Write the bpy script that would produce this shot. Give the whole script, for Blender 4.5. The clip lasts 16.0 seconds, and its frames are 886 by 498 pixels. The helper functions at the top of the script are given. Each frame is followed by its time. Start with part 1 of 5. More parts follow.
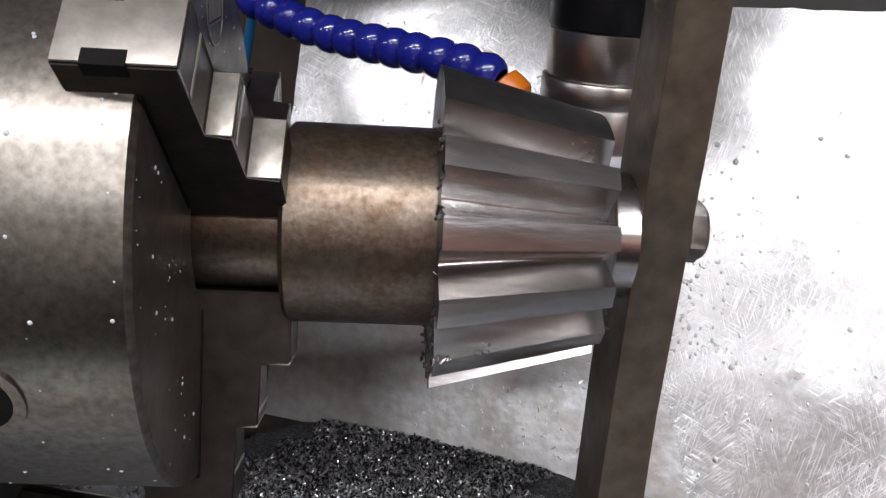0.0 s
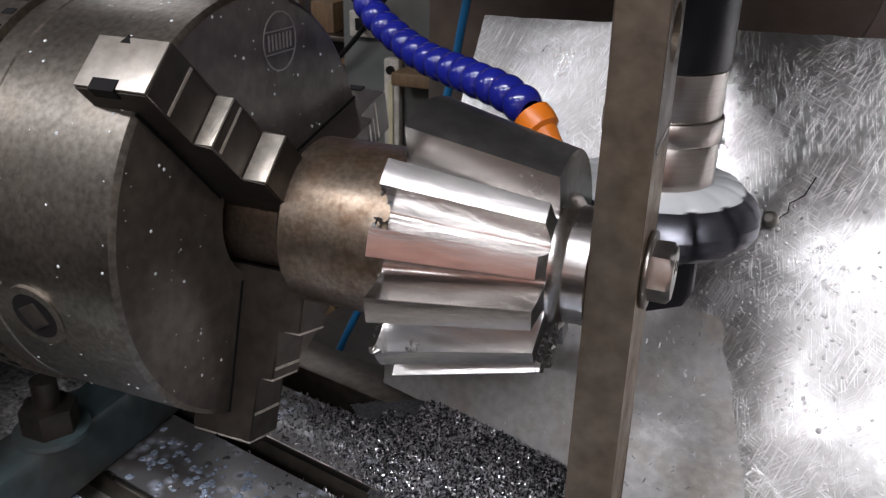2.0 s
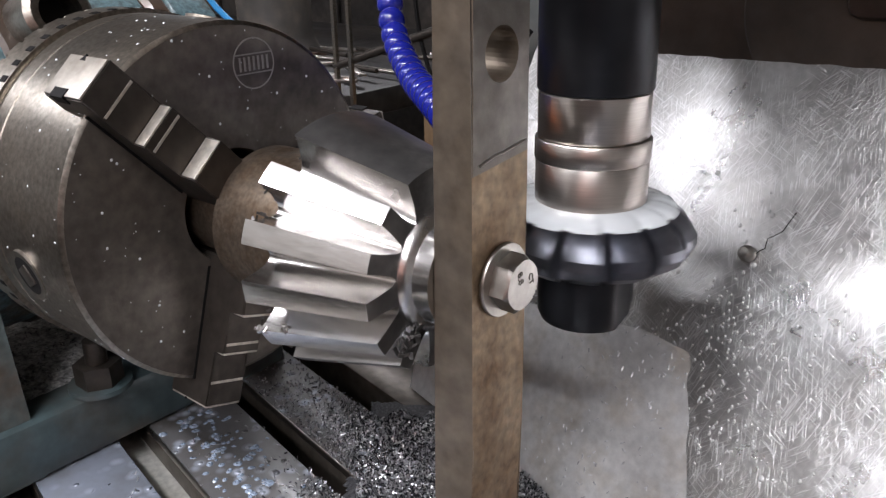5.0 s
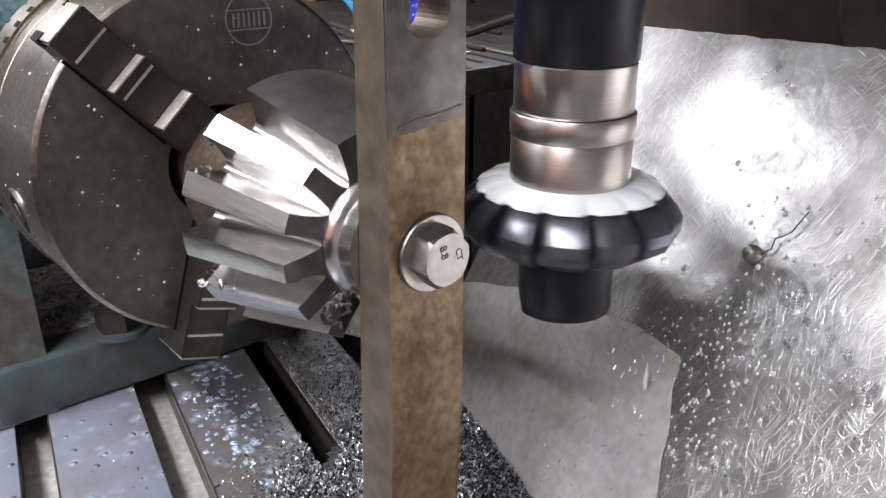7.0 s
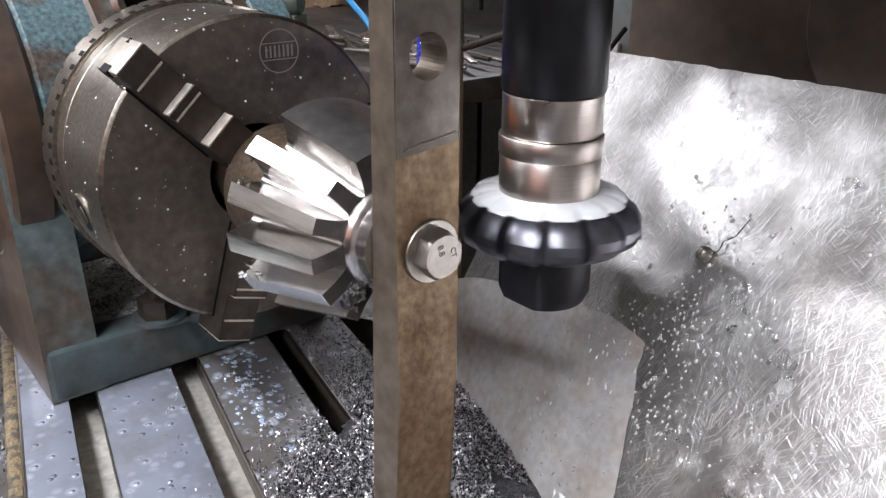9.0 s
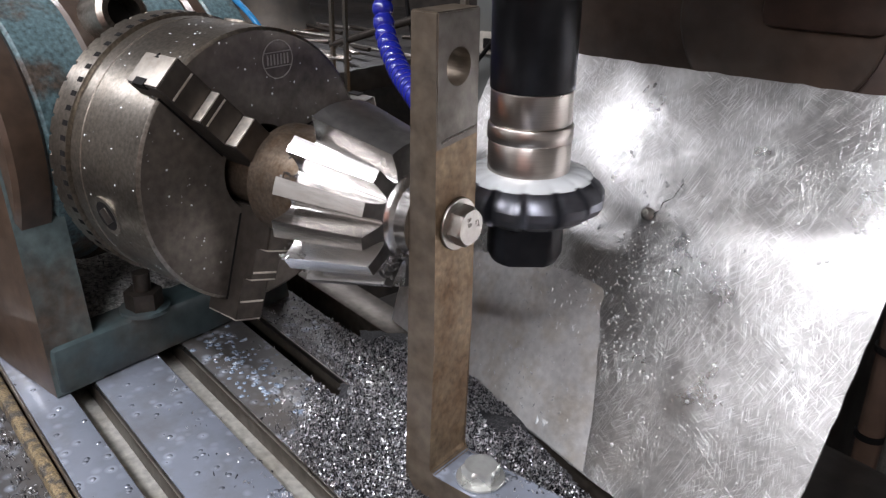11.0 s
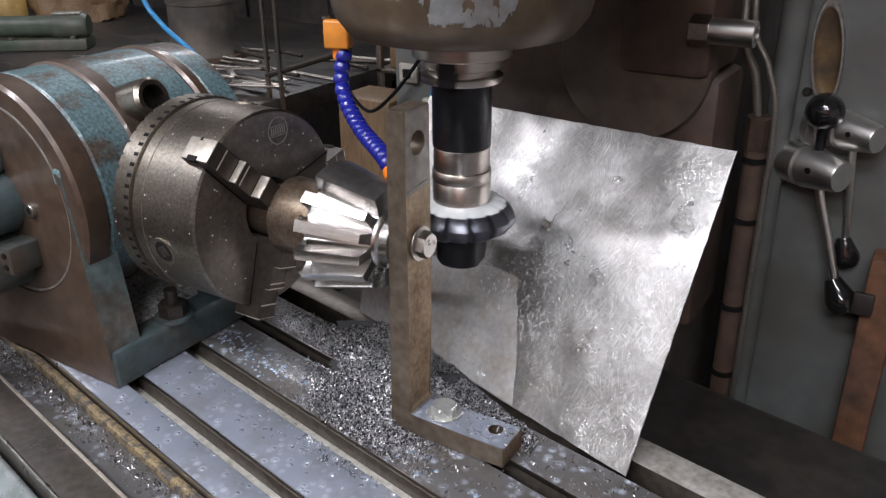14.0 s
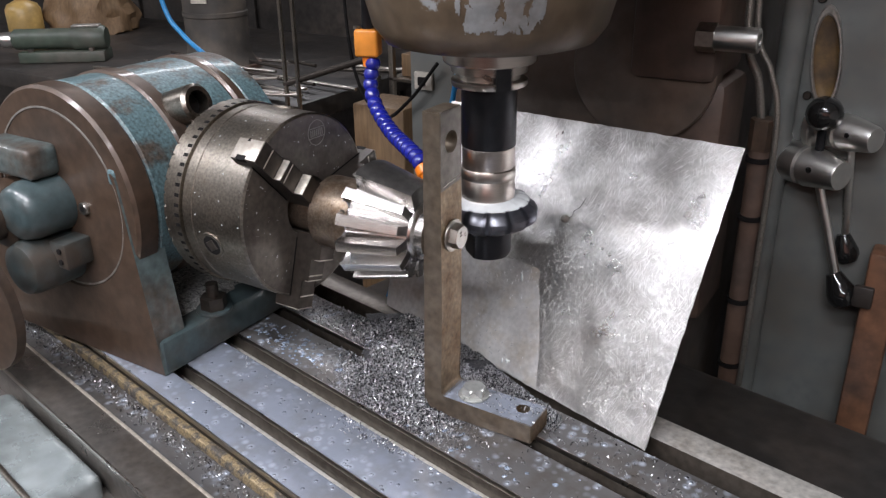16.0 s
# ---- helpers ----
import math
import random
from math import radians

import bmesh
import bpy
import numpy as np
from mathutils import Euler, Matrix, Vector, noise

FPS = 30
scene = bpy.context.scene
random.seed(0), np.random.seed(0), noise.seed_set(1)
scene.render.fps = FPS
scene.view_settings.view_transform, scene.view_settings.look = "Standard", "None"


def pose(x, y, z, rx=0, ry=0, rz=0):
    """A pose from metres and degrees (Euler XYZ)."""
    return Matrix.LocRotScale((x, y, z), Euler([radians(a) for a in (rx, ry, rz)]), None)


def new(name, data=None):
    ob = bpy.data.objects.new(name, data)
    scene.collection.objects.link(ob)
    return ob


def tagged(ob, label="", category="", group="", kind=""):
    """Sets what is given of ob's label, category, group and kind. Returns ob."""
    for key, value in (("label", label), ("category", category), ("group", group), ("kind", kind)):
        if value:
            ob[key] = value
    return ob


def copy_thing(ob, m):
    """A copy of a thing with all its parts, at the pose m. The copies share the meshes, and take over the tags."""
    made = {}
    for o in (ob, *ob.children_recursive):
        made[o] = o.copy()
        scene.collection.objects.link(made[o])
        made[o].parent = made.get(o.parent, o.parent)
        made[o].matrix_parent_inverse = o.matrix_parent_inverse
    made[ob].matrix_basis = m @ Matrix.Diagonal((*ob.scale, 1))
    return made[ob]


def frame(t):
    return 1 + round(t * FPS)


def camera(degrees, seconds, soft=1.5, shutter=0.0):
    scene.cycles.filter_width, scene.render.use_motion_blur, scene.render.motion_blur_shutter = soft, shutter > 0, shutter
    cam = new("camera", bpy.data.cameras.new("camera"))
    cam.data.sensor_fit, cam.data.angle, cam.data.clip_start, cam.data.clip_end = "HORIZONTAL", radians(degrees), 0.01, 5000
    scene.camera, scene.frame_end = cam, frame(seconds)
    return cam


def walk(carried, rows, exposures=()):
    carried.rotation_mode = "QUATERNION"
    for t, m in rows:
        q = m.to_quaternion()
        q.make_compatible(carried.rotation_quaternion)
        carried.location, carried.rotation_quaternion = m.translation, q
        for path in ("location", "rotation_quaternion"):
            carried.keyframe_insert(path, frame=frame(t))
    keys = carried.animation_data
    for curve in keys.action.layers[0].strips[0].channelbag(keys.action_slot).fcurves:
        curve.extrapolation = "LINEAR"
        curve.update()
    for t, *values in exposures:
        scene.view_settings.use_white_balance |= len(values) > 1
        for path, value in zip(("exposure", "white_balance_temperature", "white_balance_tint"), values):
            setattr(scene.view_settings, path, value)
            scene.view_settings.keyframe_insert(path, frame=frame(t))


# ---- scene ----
cam = camera(56.19, 16.0, soft=1.3, shutter=0.35)
PATH = [
    (0.0, -0.1039, -0.2598, 1.2619, 67.38, -3.60, -2.52),
    (0.5, -0.0709, -0.2677, 1.2739, 66.70, -3.32, 4.96),
    (1.0, -0.0254, -0.2658, 1.2784, 66.74, -2.51, 12.86),
    (1.5, 0.0046, -0.2664, 1.2810, 66.48, -1.79, 17.32),
    (2.0, 0.0246, -0.2677, 1.2839, 66.39, -1.05, 22.45),
    (2.5, 0.0507, -0.2664, 1.2873, 66.46, -1.04, 26.38),
    (3.0, 0.0778, -0.2586, 1.2866, 66.77, -0.81, 29.07),
    (3.5, 0.0955, -0.2580, 1.2899, 66.92, -0.46, 29.99),
    (4.0, 0.1153, -0.2549, 1.2899, 67.75, 0.13, 32.12),
    (6.5, 0.1916, -0.1692, 1.2700, 68.51, 0.54, 49.36),
    (7.0, 0.1972, -0.1637, 1.2710, 68.02, 0.04, 50.37),
    (7.5, 0.2084, -0.1644, 1.2755, 67.98, 0.28, 51.89),
    (8.0, 0.2219, -0.1725, 1.2824, 67.95, 0.18, 52.19),
    (8.5, 0.2331, -0.1845, 1.2894, 67.87, -0.19, 51.76),
    (9.0, 0.2468, -0.1984, 1.2950, 68.00, -0.12, 51.13),
    (11.5, 0.2367, -0.3397, 1.3372, 66.34, -1.05, 37.15),
    (12.0, 0.2603, -0.3638, 1.3608, 65.68, -1.56, 36.29),
    (12.5, 0.2826, -0.3983, 1.3760, 65.90, -1.90, 35.58),
    (13.0, 0.3027, -0.4343, 1.3908, 65.97, -0.45, 34.50),
    (13.5, 0.3132, -0.4599, 1.4063, 65.68, 0.28, 33.23),
    (14.0, 0.3201, -0.4854, 1.4202, 65.95, 0.38, 32.11),
    (14.5, 0.3216, -0.5057, 1.4260, 66.31, 0.46, 31.15),
    (15.0, 0.3233, -0.5229, 1.4286, 66.49, 0.52, 30.97),
    (15.5, 0.3222, -0.5338, 1.4287, 66.51, 0.60, 31.45),
    (16.0, 0.3251, -0.5437, 1.4265, 66.66, 0.68, 31.87),
]
walk(cam, [(t, pose(x, y, z, a, b, c)) for t, x, y, z, a, b, c in PATH], exposures=[(t, e, 6500, 17) for t, e in ((0.0, -0.52), (1.0, -0.46), (2.0, -0.32), (3.0, -0.15), (4.0, 0.0), (6.5, 0.68), (8.0, 0.72), (9.0, 0.68), (11.5, 0.15), (13.0, 0.16), (16.0, 0.32))])

# ---- light: unseen ceiling battens, front rows set from sheet reflections, back pair added ----
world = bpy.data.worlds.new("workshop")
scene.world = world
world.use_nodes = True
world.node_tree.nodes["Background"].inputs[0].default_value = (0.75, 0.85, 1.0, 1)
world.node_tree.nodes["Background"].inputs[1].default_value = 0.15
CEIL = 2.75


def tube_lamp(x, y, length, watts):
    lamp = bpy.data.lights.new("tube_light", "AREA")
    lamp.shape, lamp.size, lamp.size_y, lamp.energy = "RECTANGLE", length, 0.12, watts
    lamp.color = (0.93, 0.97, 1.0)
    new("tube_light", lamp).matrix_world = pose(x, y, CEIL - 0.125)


# Last two only brighten the background; no such source is seen there.
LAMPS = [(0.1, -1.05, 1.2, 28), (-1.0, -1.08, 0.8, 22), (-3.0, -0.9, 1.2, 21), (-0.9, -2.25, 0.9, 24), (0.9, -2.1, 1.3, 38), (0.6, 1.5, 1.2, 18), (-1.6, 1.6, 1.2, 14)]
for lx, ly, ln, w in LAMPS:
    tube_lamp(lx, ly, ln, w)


# ---- materials ----
def mat(name, color, rough=0.5, metal=0.0, var=0.25, scale=40.0, bump=0.15, color2=None, mix=(0.45, 0.65), scale2=9.0, coat=0.0,
        stretch=None, emit=0.0, rough2=None, spec=None):
    """Two scales of variation: broad patches of color2, fine grain in value, roughness and relief."""
    m = bpy.data.materials.new(name)
    m.use_nodes = True
    nt = m.node_tree
    nd, ln = nt.nodes, nt.links
    b = nd["Principled BSDF"]
    tc = nd.new("ShaderNodeTexCoord")
    mp = nd.new("ShaderNodeMapping")
    ln.new(tc.outputs["Object"], mp.inputs[0])
    if stretch:
        mp.inputs["Scale"].default_value = stretch
    n1 = nd.new("ShaderNodeTexNoise")
    n1.inputs["Scale"].default_value, n1.inputs["Detail"].default_value = scale, 6
    n2 = nd.new("ShaderNodeTexNoise")
    n2.inputs["Scale"].default_value, n2.inputs["Detail"].default_value, n2.inputs["Roughness"].default_value = scale2, 8, 0.62
    ln.new(mp.outputs[0], n1.inputs["Vector"])
    ln.new(tc.outputs["Object"], n2.inputs["Vector"])
    r2 = nd.new("ShaderNodeValToRGB")
    r2.color_ramp.elements[0].position, r2.color_ramp.elements[1].position = mix
    r2.color_ramp.elements[0].color = (*color, 1)
    r2.color_ramp.elements[1].color = (*(color2 or [c * (1 - var) for c in color]), 1)
    ln.new(n2.outputs["Fac"], r2.inputs[0])
    mv = nd.new("ShaderNodeMapRange")
    mv.inputs["From Min"].default_value, mv.inputs["From Max"].default_value = 0.3, 0.7
    mv.inputs["To Min"].default_value, mv.inputs["To Max"].default_value = 1 - var, 1 + var * 0.6
    ln.new(n1.outputs["Fac"], mv.inputs[0])
    mul = nd.new("ShaderNodeVectorMath")
    mul.operation = "SCALE"
    ln.new(r2.outputs[0], mul.inputs[0])
    ln.new(mv.outputs[0], mul.inputs["Scale"])
    ln.new(mul.outputs[0], b.inputs["Base Color"])
    mr = nd.new("ShaderNodeMapRange")
    mr.inputs["From Min"].default_value, mr.inputs["From Max"].default_value = 0.3, 0.7
    mr.inputs["To Min"].default_value, mr.inputs["To Max"].default_value = max(rough * 0.75, 0.03), min((rough2 or rough * 1.3), 1)
    ln.new(n2.outputs["Fac"], mr.inputs[0])
    ln.new(mr.outputs[0], b.inputs["Roughness"])
    b.inputs["Metallic"].default_value = metal
    b.inputs["Coat Weight"].default_value, b.inputs["Coat Roughness"].default_value = coat, 0.08
    if spec is not None:
        b.inputs["Specular IOR Level"].default_value = spec
    if bump:
        bp = nd.new("ShaderNodeBump")
        bp.inputs["Strength"].default_value, bp.inputs["Distance"].default_value = bump, 0.001
        ln.new(n1.outputs["Fac"], bp.inputs["Height"])
        ln.new(bp.outputs[0], b.inputs["Normal"])
    if emit:
        b.inputs["Emission Color"].default_value, b.inputs["Emission Strength"].default_value = (*color, 1), emit
    return m


STEEL_BRIGHT = mat("machined_steel", (0.66, 0.64, 0.62), 0.25, 1.0, 0.14, 420, 0.10, (0.56, 0.54, 0.52), stretch=(0.03, 1, 1), scale2=12)
STEEL_GROUND = mat("ground_steel", (0.56, 0.52, 0.48), 0.30, 1.0, 0.10, 60, 0.02, (0.48, 0.44, 0.40), stretch=(1, 1, 30))
SLOT_WALL = mat("dark_slot_wall", (0.115, 0.098, 0.082), 0.36, 0.6, 0.3, 140, 0.25, (0.075, 0.062, 0.05), scale2=15)
STEEL_DARK = mat("dark_blank_steel", (0.16, 0.155, 0.15), 0.42, 0.9, 0.25, 120, 0.2, (0.34, 0.33, 0.31), mix=(0.52, 0.72), scale2=24)
STEEL_RUST = mat("oil_browned_steel", (0.28, 0.222, 0.17), 0.36, 0.9, 0.3, 500, 0.12, (0.18, 0.122, 0.08), scale2=70)
CHUCK_SIDE = mat("worn_chuck_steel", (0.31, 0.28, 0.242), 0.35, 1.0, 0.32, 420, 0.07, (0.25, 0.215, 0.175), scale2=16)
CHUCK_FACE = mat("dark_chuck_face", (0.145, 0.126, 0.108), 0.4, 0.55, 0.28, 160, 0.25, (0.07, 0.058, 0.05), scale2=14)
JAW_DARK = mat("dark_jaw_steel", (0.07, 0.059, 0.05), 0.42, 0.7, 0.25, 150, 0.2)
BAR_GOLD = mat("golden_scale_bar", (0.235, 0.17, 0.105), 0.42, 0.65, 0.35, 240, 0.3, (0.15, 0.092, 0.048), mix=(0.36, 0.66), scale2=40)
BAR = mat("mill_scale_bar", (0.205, 0.17, 0.135), 0.42, 0.7, 0.3, 110, 0.3, (0.15, 0.115, 0.08), mix=(0.36, 0.66), scale2=22)
BAR_CLEAN = mat("bare_bar_steel", (0.17, 0.155, 0.14), 0.42, 0.8, 0.25, 160, 0.3, (0.125, 0.11, 0.095), mix=(0.40, 0.68), scale2=18)
BOLT_STEEL = mat("zinc_bolt", (0.39, 0.37, 0.34), 0.32, 1.0, 0.15, 200, 0.15, (0.36, 0.33, 0.29))
BOLT_WET = mat("wet_bolt", (0.62, 0.63, 0.6), 0.25, 0.7, 0.15, 200, 0.15)
SPLASH = mat("dried_splash", (0.55, 0.55, 0.54), 0.45, 0.3, 0.15, 200, 0.2)
JAW_BAND = mat("ground_jaw_band", (0.66, 0.61, 0.53), 0.42, 0.65, 0.2, 300, 0.2, (0.45, 0.40, 0.33), scale2=60)
JAW_END = mat("bare_jaw_end", (0.50, 0.46, 0.41), 0.45, 0.75, 0.15, 200, 0.2, (0.38, 0.34, 0.29), scale2=40)
BLACK_OXIDE = mat("black_oxide", (0.030, 0.031, 0.035), 0.36, 0.75, 0.2, 90, 0.02, coat=0.0)
CUTTER = mat("high_speed_cutter", (0.22, 0.225, 0.25), 0.32, 0.9, 0.3, 140, 0.08, (0.09, 0.095, 0.12))
COOLANT_MILK = mat("milky_coolant", (0.72, 0.75, 0.76), 0.16, 0.0, 0.08, 60, 0.15, coat=0.6)
FOAM = mat("coolant_foam", (0.30, 0.37, 0.47), 0.14, 0.0, 0.4, 500, 0.3, (0.16, 0.19, 0.24), scale2=150, coat=0.8)
CAST_TEAL = mat("worn_teal_paint", (0.10, 0.165, 0.18), 0.42, 0.0, 0.6, 330, 0.6, (0.08, 0.062, 0.048), mix=(0.50, 0.60), scale2=27, coat=0.1)
CAST_DARK = mat("oily_dark_teal", (0.052, 0.076, 0.080), 0.38, 0.0, 0.3, 90, 0.3, (0.055, 0.042, 0.032), mix=(0.45, 0.65), scale2=11, coat=0.3)
CAST_CHEEK = mat("worn_grey_teal", (0.095, 0.125, 0.125), 0.4, 0.05, 0.4, 120, 0.35, (0.075, 0.058, 0.045), mix=(0.47, 0.62), scale2=13, coat=0.25)
CAST_BROWN = mat("oil_stained_iron", (0.078, 0.050, 0.034), 0.42, 0.2, 0.3, 90, 0.25, (0.055, 0.038, 0.028), scale2=10, coat=0.2)
PAINT_LIGHT = mat("pale_line_paint", (0.5, 0.46, 0.4), 0.5, 0.0, 0.3, 90, 0.2)
PALE_FLOOR = mat("pale_slot_floor", (0.60, 0.59, 0.54), 0.4, 0.3, 0.3, 160, 0.3, (0.42, 0.40, 0.35), scale2=24)
PALE_IRON = mat("pale_worn_iron", (0.36, 0.345, 0.32), 0.42, 0.6, 0.3, 160, 0.3, (0.24, 0.22, 0.195), scale2=24)
TABLE_IRON = mat("table_iron", (0.20, 0.185, 0.17), 0.32, 0.75, 0.25, 120, 0.25, (0.16, 0.14, 0.12), scale2=12)
HEAD_PAINT = mat("peeling_head_paint", (0.105, 0.075, 0.048), 0.4, 0.1, 0.3, 60, 0.35, (0.23, 0.235, 0.235), mix=(0.535, 0.55), scale2=7.5, coat=0.2)
PAINT_GREY = mat("old_grey_paint", (0.20, 0.205, 0.205), 0.42, 0.0, 0.25, 90, 0.3, (0.15, 0.14, 0.13), scale2=25)
MACHINE_DARK = mat("dark_machine_grey", (0.088, 0.077, 0.069), 0.45, 0.0, 0.3, 40, 0.15, (0.11, 0.075, 0.055), scale2=4)
MACHINE_GREY = mat("machine_grey", (0.135, 0.143, 0.137), 0.4, 0.0, 0.22, 40, 0.15, (0.085, 0.075, 0.062), scale2=5)
MACHINE_BROWN = mat("brown_machine", (0.115, 0.07, 0.05), 0.45, 0.0, 0.3, 40, 0.15, (0.075, 0.052, 0.042), scale2=4)
CHROME = mat("chromed_steel", (0.80, 0.79, 0.76), 0.32, 1.0, 0.08, 60, 0.03)
BAKELITE = mat("black_knob", (0.012, 0.012, 0.012), 0.1, 0.0, 0.2, 60, 0.0, coat=0.7)
BLUE = mat("blue_plastic", (0.012, 0.018, 0.235), 0.16, 0.0, 0.15, 60, 0.05, coat=0.4)
ORANGE = mat("orange_plastic", (0.80, 0.20, 0.012), 0.3, 0.0, 0.15, 60, 0.08)
ORANGE_OLD = mat("stained_orange_plastic", (0.62, 0.22, 0.03), 0.35, 0.0, 0.2, 60, 0.1, (0.5, 0.2, 0.04))
AIR_BLUE = mat("blue_air_line", (0.02, 0.22, 0.5), 0.3, 0.0, 0.1, 60, 0.03)
WOOD = mat("old_timber", (0.20, 0.125, 0.065), 0.6, 0.0, 0.3, 30, 0.25, (0.15, 0.09, 0.045), stretch=(6, 6, 0.6))
BENCH = mat("grimy_bench", (0.03, 0.027, 0.025), 0.45, 0.2, 0.4, 60, 0.3, (0.055, 0.045, 0.038), scale2=9)
BLACK = mat("black_void", (0.012, 0.011, 0.011), 0.6, 0.0, 0.3, 30, 0.1, spec=0.1)
WALL = mat("workshop_wall", (0.50, 0.48, 0.45), 0.8, 0.0, 0.2, 12, 0.2, (0.40, 0.37, 0.34), scale2=2)
CEILING = mat("pale_bounce_ceiling", (0.75, 0.75, 0.74), 0.85, 0.0, 0.1, 12, 0.2, (0.65, 0.64, 0.62), scale2=2)
RED_REFLECT = mat("red_reflect_paint", (0.52, 0.235, 0.17), 0.8, 0.0, 0.2, 12, 0.2, (0.42, 0.24, 0.2), scale2=2)
FLOOR = mat("dark_concrete", (0.07, 0.064, 0.058), 0.6, 0.0, 0.3, 30, 0.2, (0.08, 0.075, 0.07), scale2=2)
GREEN_OLD = mat("old_green_machine", (0.065, 0.085, 0.065), 0.45, 0.0, 0.3, 40, 0.2, (0.10, 0.09, 0.075), scale2=6)
YELLOWED = mat("yellowed_scale", (0.55, 0.5, 0.33), 0.5, 0.0, 0.15, 50, 0.1)
CHIP = mat("steel_chip", (0.80, 0.80, 0.82), 0.32, 0.85, 0.5, 400, 0.0)
CHIP_DARK = mat("dark_chip", (0.10, 0.10, 0.115), 0.3, 0.9, 0.5, 400, 0.0)
# Near-black heap colour paints the shaded gaps between the chips.
CHIP_MASS = mat("swarf_gap_shade", (0.04, 0.04, 0.045), 0.55, 0.4, 0.6, 900, 0.8, (0.13, 0.13, 0.135), scale2=420)
INK = mat("engraved_mark", (0.33, 0.31, 0.28), 0.45, 0.6, 0.1, 90, 0.0)
GALV = mat("braided_sleeve", (0.30, 0.28, 0.25), 0.4, 0.8, 0.4, 700, 0.6)
DIALGREY = mat("motor_grey", (0.055, 0.05, 0.045), 0.5, 0.0, 0.2, 40, 0.15, (0.11, 0.09, 0.07))
TUBE_GLOW = mat("lit_tube", (0.93, 0.97, 1.0), 0.5, emit=3.0, bump=0)


def sheet_material():
    """Bare aluminium: stained patches, dents, straight hand scratches, pits."""
    m = mat("scratched_aluminium_sheet", (0.57, 0.565, 0.555), 0.31, 0.95, 0.16, 260, 0.0, (0.36, 0.35, 0.335), mix=(0.42, 0.70), scale2=17, rough2=0.42)
    nt = m.node_tree
    nd, ln = nt.nodes, nt.links
    b = nd["Principled BSDF"]
    tc = nd["Texture Coordinate"]

    def node(kind, **ins):
        n = nd.new(kind)
        for k, v in ins.items():
            n.inputs[k].default_value = v
        return n

    def math_node(op, a, c):
        n = nd.new("ShaderNodeMath")
        n.operation = op
        for k, v in enumerate((a, c)):
            if isinstance(v, (int, float)):
                n.inputs[k].default_value = v
            else:
                ln.new(v, n.inputs[k])
        return n.outputs[0]
    total = None
    # four crossing bearings, each worn into its own patches
    for turn, sx, sy, lo, seed in ((-0.22, 1300, 55, 0.575, 1.0), (0.35, 1700, 90, 0.58, 4.0), (-0.75, 1500, 75, 0.59, 7.0), (1.2, 1500, 70, 0.60, 11.0)):
        mp = nd.new("ShaderNodeMapping")
        mp.vector_type = "TEXTURE"
        mp.inputs["Rotation"].default_value = (0, 0, turn)
        mp.inputs["Scale"].default_value = (1 / sx, 1 / sy, 1)
        ln.new(tc.outputs["Object"], mp.inputs[0])
        n = node("ShaderNodeTexNoise", Scale=1.0, Detail=1.0)
        ln.new(mp.outputs[0], n.inputs["Vector"])
        rs = nd.new("ShaderNodeMapRange")
        rs.inputs["From Min"].default_value, rs.inputs["From Max"].default_value = lo, lo + 0.07
        ln.new(n.outputs["Fac"], rs.inputs[0])
        sh = nd.new("ShaderNodeMapping")
        sh.inputs["Location"].default_value = (seed, seed * 0.7, 0)
        ln.new(tc.outputs["Object"], sh.inputs[0])
        pn = node("ShaderNodeTexNoise", Scale=24.0, Detail=2.0)
        ln.new(sh.outputs[0], pn.inputs["Vector"])
        pr = nd.new("ShaderNodeMapRange")
        pr.inputs["From Min"].default_value, pr.inputs["From Max"].default_value = 0.40, 0.56
        ln.new(pn.outputs["Fac"], pr.inputs[0])
        one = math_node("MULTIPLY", rs.outputs[0], pr.outputs[0])
        total = one if total is None else math_node("MAXIMUM", total, one)
    # small dark pits and dirt
    vo = node("ShaderNodeTexVoronoi", Scale=170.0)
    ln.new(tc.outputs["Object"], vo.inputs["Vector"])
    pit = nd.new("ShaderNodeMapRange")
    pit.inputs["From Min"].default_value, pit.inputs["From Max"].default_value = 0.17, 0.09
    ln.new(vo.outputs["Distance"], pit.inputs[0])
    gate = node("ShaderNodeTexNoise", Scale=36.0, Detail=3.0)
    ln.new(tc.outputs["Object"], gate.inputs["Vector"])
    gr = nd.new("ShaderNodeMapRange")
    gr.inputs["From Min"].default_value, gr.inputs["From Max"].default_value = 0.5, 0.66
    ln.new(gate.outputs["Fac"], gr.inputs[0])
    pits = math_node("MULTIPLY", pit.outputs[0], gr.outputs[0])
    src = b.inputs["Base Color"].links[0].from_socket
    for fac, col in ((math_node("MULTIPLY", total, 0.65), (0.92, 0.92, 0.92, 1)), (math_node("MULTIPLY", pits, 0.22), (0.16, 0.13, 0.10, 1))):
        mx = nd.new("ShaderNodeMix")
        mx.data_type = "RGBA"
        ln.new(fac, mx.inputs[0])
        ln.new(src, mx.inputs[6])
        mx.inputs[7].default_value = col
        src = mx.outputs[2]
    ln.new(src, b.inputs["Base Color"])
    grain = node("ShaderNodeTexNoise", Scale=420.0, Detail=3.0)
    ln.new(tc.outputs["Object"], grain.inputs["Vector"])
    fine = math_node("ADD", math_node("MULTIPLY", total, -0.9), math_node("MULTIPLY", grain.outputs["Fac"], 0.55))
    dent = node("ShaderNodeTexNoise", Scale=15.0, Detail=4.0)
    dm = nd.new("ShaderNodeMapping")
    dm.inputs["Location"].default_value = (0.37, 0.11, 0.2)
    ln.new(tc.outputs["Object"], dm.inputs[0])
    ln.new(dm.outputs[0], dent.inputs["Vector"])
    b1 = node("ShaderNodeBump", Strength=0.34, Distance=0.005)
